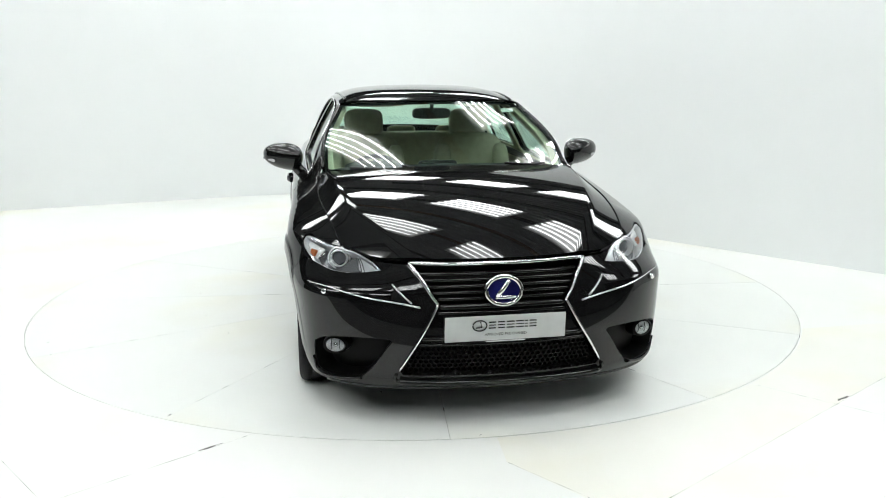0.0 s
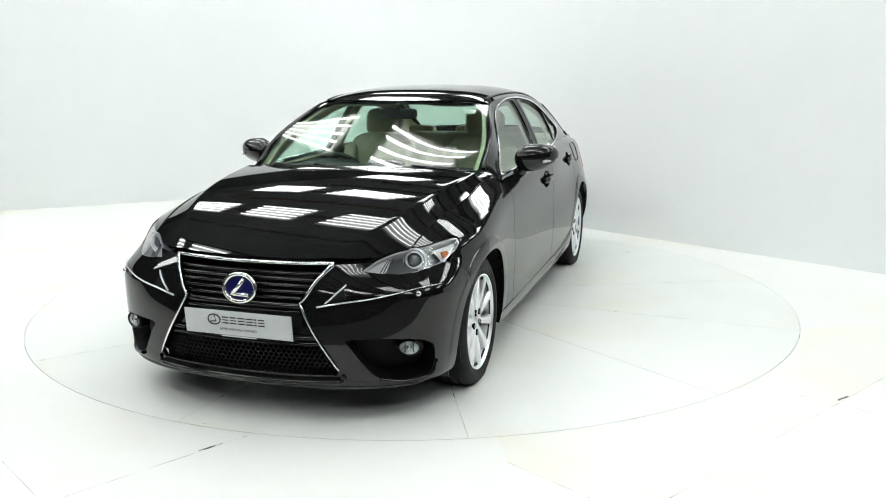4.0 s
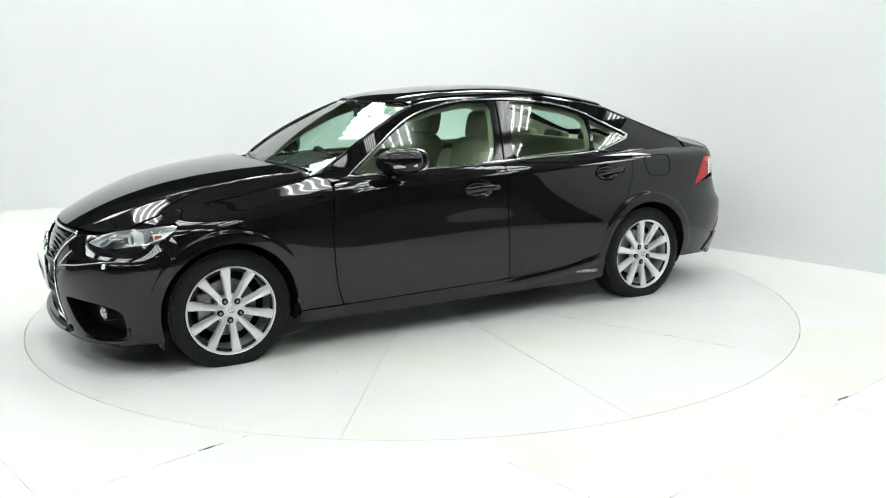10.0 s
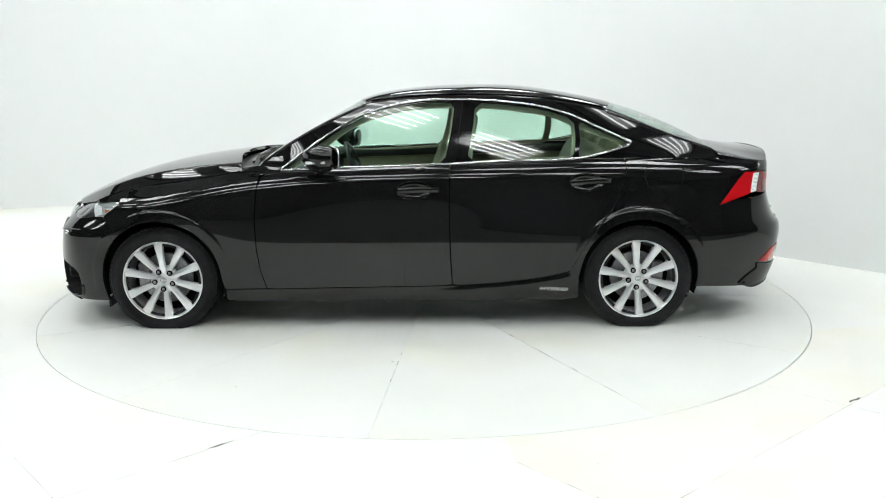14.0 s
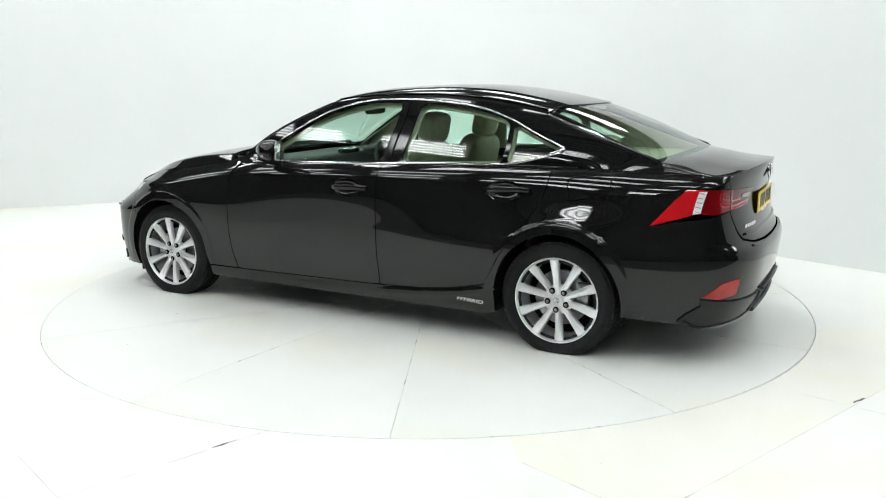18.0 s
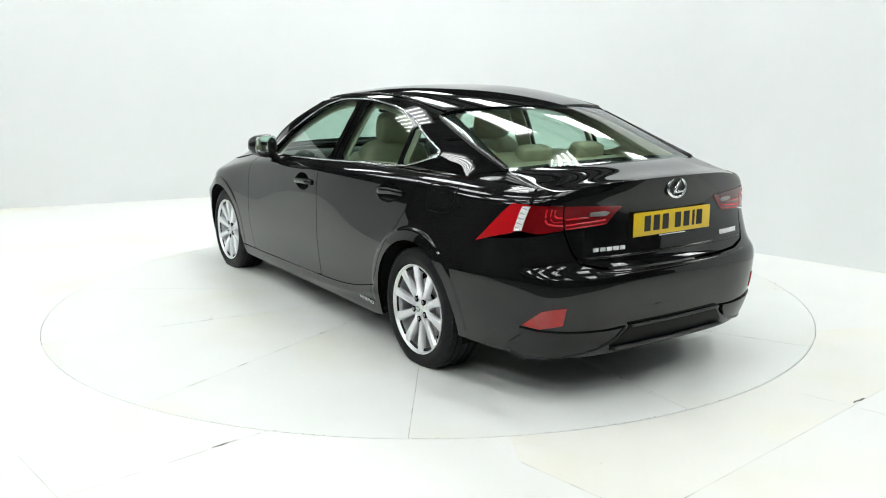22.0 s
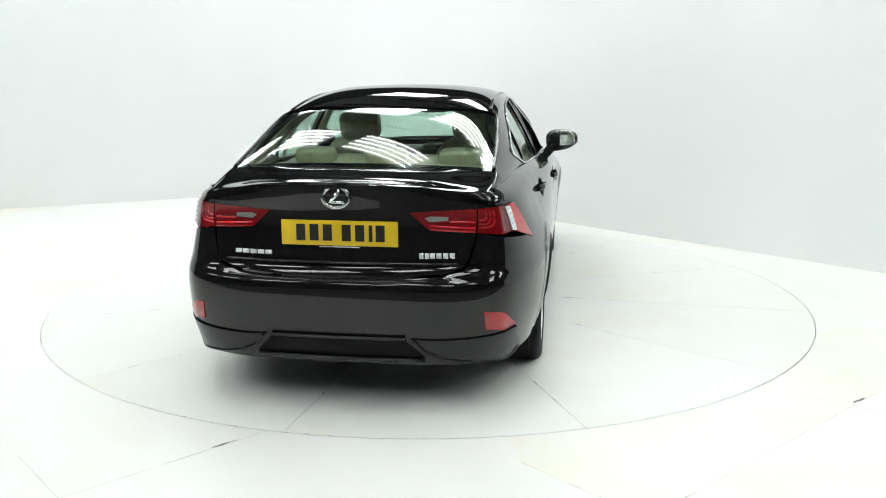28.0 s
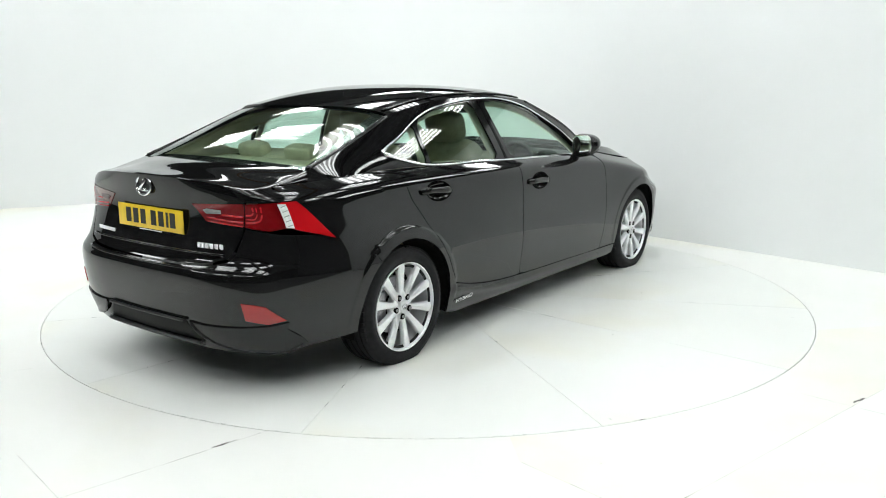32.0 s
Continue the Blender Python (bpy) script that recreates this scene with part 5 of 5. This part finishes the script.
rp.matrix_basis = pose(-2.301, -.006, .799, 0, 0, 180)
boxed("plate_board", PLATE_Y, rp, (0, 0, 0), (.006, .520, .111), .003)
for y in (-.172, -.112, -.052, .032, .092, .140, .182):
    boxed("plain_bar", INK, rp, (.0035, y, .002), (.002, .040 if y != .140 else .016, .072), 0)
boxed("plate_strip", DARK, rp, (-.002, 0, -.061), (.004, .30, .011), 0)
boxed("plain_bar", WHITE_PRINT, rp, (.001, 0, -.061), (.002, .18, .005), 0)
for y0, n, wd in ((.462, 5, .030), (-.365, 2, .018), (-.412, 4, .022)):
    for k in range(n):
        yy = y0 - k * (wd + .006)
        p0 = rout(np.array([(math.copysign(c_rear(abs(yy), .706), yy), .706)]), .002)[0]
        bmx = boxed("model_badge", RING, car, (0, 0, 0), (.004, wd, .024 if y0 < 0 else .018), .001, label="chrome badge reduced to a bar")
        bmx.matrix_basis = pose(*p0, 0, 0, 180 - (4 if yy > 0 else -4))

# word on the sills
for sg, m in SIDES:
    so = shift_map(m, .0065, sg > 0)
    mid = so(np.array([(-.90, .238)]))[0]
    rotz = 90 if sg > 0 else -90
    lettering("HYBRID", .038, CHROME, car, pose(*mid, 0, 0, rotz) @ pose(0, 0, 0, -3 if sg > 0 else 3, -4, 0) @ Matrix(((1, 0, 0, 0), (0, 1.25, .30, 0), (0, 0, .72, 0), (0, 0, 0, 1))), "slanted chrome lettering")


# ---- inside ----
def cushion(c, s, rot, p=4.0, nu=28, nv=16):
    bm = blob((0, 0, 0), s, p, nu, nv)
    bmesh.ops.transform(bm, matrix=pose(*c, 0, rot, 0), verts=bm.verts)
    return bm


for y in (.37, -.37):
    st = new("front_seat")
    st.parent = car
    part("seat_cushion", cushion((.02, y, .50), (.27, .255, .09), -6), LEATHER, st)
    part("seat_back", cushion((-.30, y, .79), (.085, .25, .30), -16), LEATHER, st)
    for k in (1, -1):
        part("side_bolster", cushion((-.25, y + k * .205, .76), (.085, .06, .25), -16), LEATHER, st)
    part("headrest", cushion((-.405, y, 1.155), (.055, .135, .095), -12), LEATHER, st)
    for k in (.05, -.05):
        tube("headrest_post", [(-.37, y + k, 1.03), (-.395, y + k, 1.10)], .007, CHROME, st)
bn = new("rear_bench")
bn.parent = car
part("bench_cushion", cushion((-.82, 0, .50), (.28, .66, .10), -4, 5, 40), LEATHER, bn)
part("bench_back", cushion((-1.16, 0, .76), (.10, .66, .29), -22, 5, 40), LEATHER, bn)
for y in (.40, 0, -.40):
    part("headrest", cushion((-1.285, y, 1.035), (.05, .115, .050), -14), LEATHER, bn)
boxed("parcel_shelf", LEATHER, car, (-1.60, 0, .985), (.62, 1.24, .03), .01, label="cream parcel shelf")
dsh = new("dashboard")
dsh.parent = car
part("dash_top", cushion((.72, 0, .86), (.26, .70, .085), 4, 5, 48), DASH, dsh)
part("dash_lower", cushion((.60, 0, .70), (.16, .69, .12), 0, 5, 40), LEATHER, dsh)
part("instrument_hood", cushion((.50, -.37, .935), (.10, .19, .035), 6, 3), DASH, dsh)
part("centre_screen", cushion((.50, 0, .925), (.02, .12, .05), -20, 6), GLOSS_BLACK, dsh)
boxed("console", DASH, car, (.10, 0, .50), (.95, .20, .22), .03)
sw = new("steering_wheel")
sw.parent = car
sw.matrix_basis = pose(.36, -.37, .83, 0, -66, 0)
tube("wheel_rim", [(.185 * math.cos(a), .185 * math.sin(a), 0) for a in np.linspace(0, 2 * math.pi, 40, endpoint=False)], .015, DASH, sw, closed=True)
part("wheel_boss", blob((0, 0, -.01), (.07, .08, .025), 3), DASH, sw)
for a in (0, 180, 270):
    tube("wheel_spoke", [(.05 * math.cos(radians(a + 90)), .05 * math.sin(radians(a + 90)), 0), (.18 * math.cos(radians(a + 90)), .18 * math.sin(radians(a + 90)), 0)], .014, DASH, sw)
part("inner_mirror", cushion((.265, 0, 1.245), (.018, .12, .034), 8, 4), DASH, car)
tube("mirror_stem", [(.275, 0, 1.26), (.30, 0, 1.305)], .012, DASH, car)
for y in (.33, -.33):
    part("sun_visor", cushion((.10, y, 1.315), (.09, .19, .012), 14, 4), HEADLINER, car)
so = shift_map(screen_f, -.007, False)
p0 = so(np.array([(.80, .86)]))[0]
stk = boxed("tax_sticker", PLATE_W, car, (0, 0, 0), (.002, .075, .040), 0)
stk.matrix_basis = pose(*p0, 0, -58, 0)


# ---- wheels ----
def wheel_model(x, sg):
    w = new("wheel")
    w.parent = car
    w.matrix_basis = pose(x, sg * .749, HUB_Z, 0, 0, 0 if sg > 0 else 180)
    R = TYRE_R
    prof = [(.205, -.10), (.235, -.11), (.275, -.113), (R - .020, -.108), (R - .004, -.092)]
    for y in (-.060, -.020, .020, .060):
        prof += [(R, y - .016), (R, y - .0055), (R - .008, y - .004), (R - .008, y + .004), (R, y + .0055), (R, y + .016)]
    prof += [(R - .004, .088), (R - .009, .097), (R - .020, .1065), (R - .030, .1105), (R - .033, .1130), (R - .043, .1150), (.259, .1150), (.256, .1130), (.247, .1115), (.239, .107), (.234, .098), (.205, .09)]
    bm = lathe(prof, 96)
    for v in bm.verts:
        # the loaded tyre stands flat and bulges over its foot
        low = max(0.0, -v.co.z - HUB_Z + .022)
        if low > 0:
            v.co.y += math.copysign(low * .22, v.co.y) if abs(v.co.y) > .08 else 0
        k = math.hypot(v.co.x, v.co.z)
        if k > .24 and v.co.z < 0:
            v.co.z = max(v.co.z, -HUB_Z - (R - k) * -.15) if v.co.z > -HUB_Z else -HUB_Z + (R - k) * .12
    part("tyre", bm, TYRE, w, smooth=50)
    # shoulder blocks of the tread
    bm = bmesh.new()
    for k in range(72):
        a = 2 * math.pi * k / 72
        if math.sin(a) < -.35:
            continue
        q = Matrix.Rotation(-a, 4, "Y")
        for y0 in (.084, -.084):
            box(bm, R - .0035, y0, 0, .010, .024, .0205, 0, q)
    tagged(part("tread", bm, TYRE, w, smooth=0), kind="stuff")
    part("rim", lathe([(.216, -.09), (.221, .03), (.226, .088), (.2325, .102), (.2345, .108), (.228, .109), (.221, .097), (.216, .05), (.207, .0), (.205, -.09)], 72), ALLOY, w)
    # one spoke: broad at the rim, waisted at the hub, with a raised crown
    bm = bmesh.new()
    secs = []
    for r, wd, y, d in ((.040, .0165, .084, .030), (.075, .0165, .088, .030), (.12, .0180, .093, .028), (.17, .0220, .098, .026), (.205, .0262, .100, .028), (.224, .0310, .098, .030)):
        secs.append([bm.verts.new(v) for v in ((-wd, y - d, r), (-wd, y - .010, r), (-wd * .80, y - .002, r), (wd * .10, y + .003, r), (wd * .72, y - .001, r), (wd, y - .010, r), (wd, y - d, r))])
    for a, b in zip(secs, secs[1:]):
        for k in range(6):
            bm.faces.new((a[k], a[k + 1], b[k + 1], b[k]))
        bm.faces.new((a[6], a[0], b[0], b[6]))
    me = bpy.data.meshes.new("spoke")
    bmesh.ops.recalc_face_normals(bm, faces=bm.faces)
    bm.to_mesh(me)
    bm.free()
    for p in me.polygons:
        p.use_smooth = True
    me.set_sharp_from_angle(angle=radians(30))
    me.materials.append(ALLOY)
    for k in range(10):
        o = new("spoke", me)
        o.parent = w
        o.matrix_basis = pose(0, 0, 0, 0, 36 * k + 5, 0)
    part("hub_plate", lathe([(.001, .090), (.030, .090), (.034, .086), (.050, .082), (.074, .080), (.082, .070), (.082, .045)], 40), ALLOY, w)
    part("hub_cap", lathe([(.001, .0975), (.022, .0965), (.030, .093), (.031, .085)], 28), ALLOY, w)
    tube("cap_emblem", [(.017 * math.cos(a), .0985, .013 * math.sin(a)) for a in np.linspace(0, 2 * math.pi, 20, endpoint=False)], .0016, STEEL, w, closed=True, seg=6)
    tube("cap_emblem", [(-.004, .0990, .009), (.004, .0990, -.007), (-.011, .0990, -.007)], .0016, STEEL, w, seg=6)
    for k in range(5):
        a = radians(72 * k + 59)
        for nm, r0, h0, mt in (("wheel_nut", .0092, .0115, STEEL), ("nut_well", .0165, .0085, DARK)):
            o = part(nm, lathe([(.001, h0), (r0 * .8, h0), (r0, h0 - .003), (r0, h0 - .02)], 12), mt, w)
            o.matrix_basis = pose(.055 * math.cos(a), .0835, .055 * math.sin(a))
    part("brake_disc", lathe([(.07, .020), (.15, .020), (.152, .016), (.152, -.004), (.07, -.004)], 40), STEEL, w)
    cal = bmesh.new()
    box(cal, 0, 0, 0, .07, .055, .15, .012)
    c = part("brake_caliper", cal, STEEL, w)
    c.matrix_basis = pose(.125 * (1 if sg > 0 else -1) * (1 if x > 0 else -1), .025, .02, 0, 0, 0)
    part("wheel_back", lathe([(.001, -.03), (.215, -.03)], 40), DARK, w)
    return w


for x in (1.4, -1.4):
    for sg in (1, -1):
        wheel_model(x, sg)


# ---- what moves: the disc and the car turn together ----
def motions():
    rows = []
    for k in range(65):
        t = k * 0.5
        rows.append((t, pose(0, 0, 0, 0, 0, -81.983 - 7.0563 * t)))
    walk(turntable, rows)
    walk(car, [(t, m @ pose(0.1413, 0.0418, 0.0)) for t, m in rows])


motions()
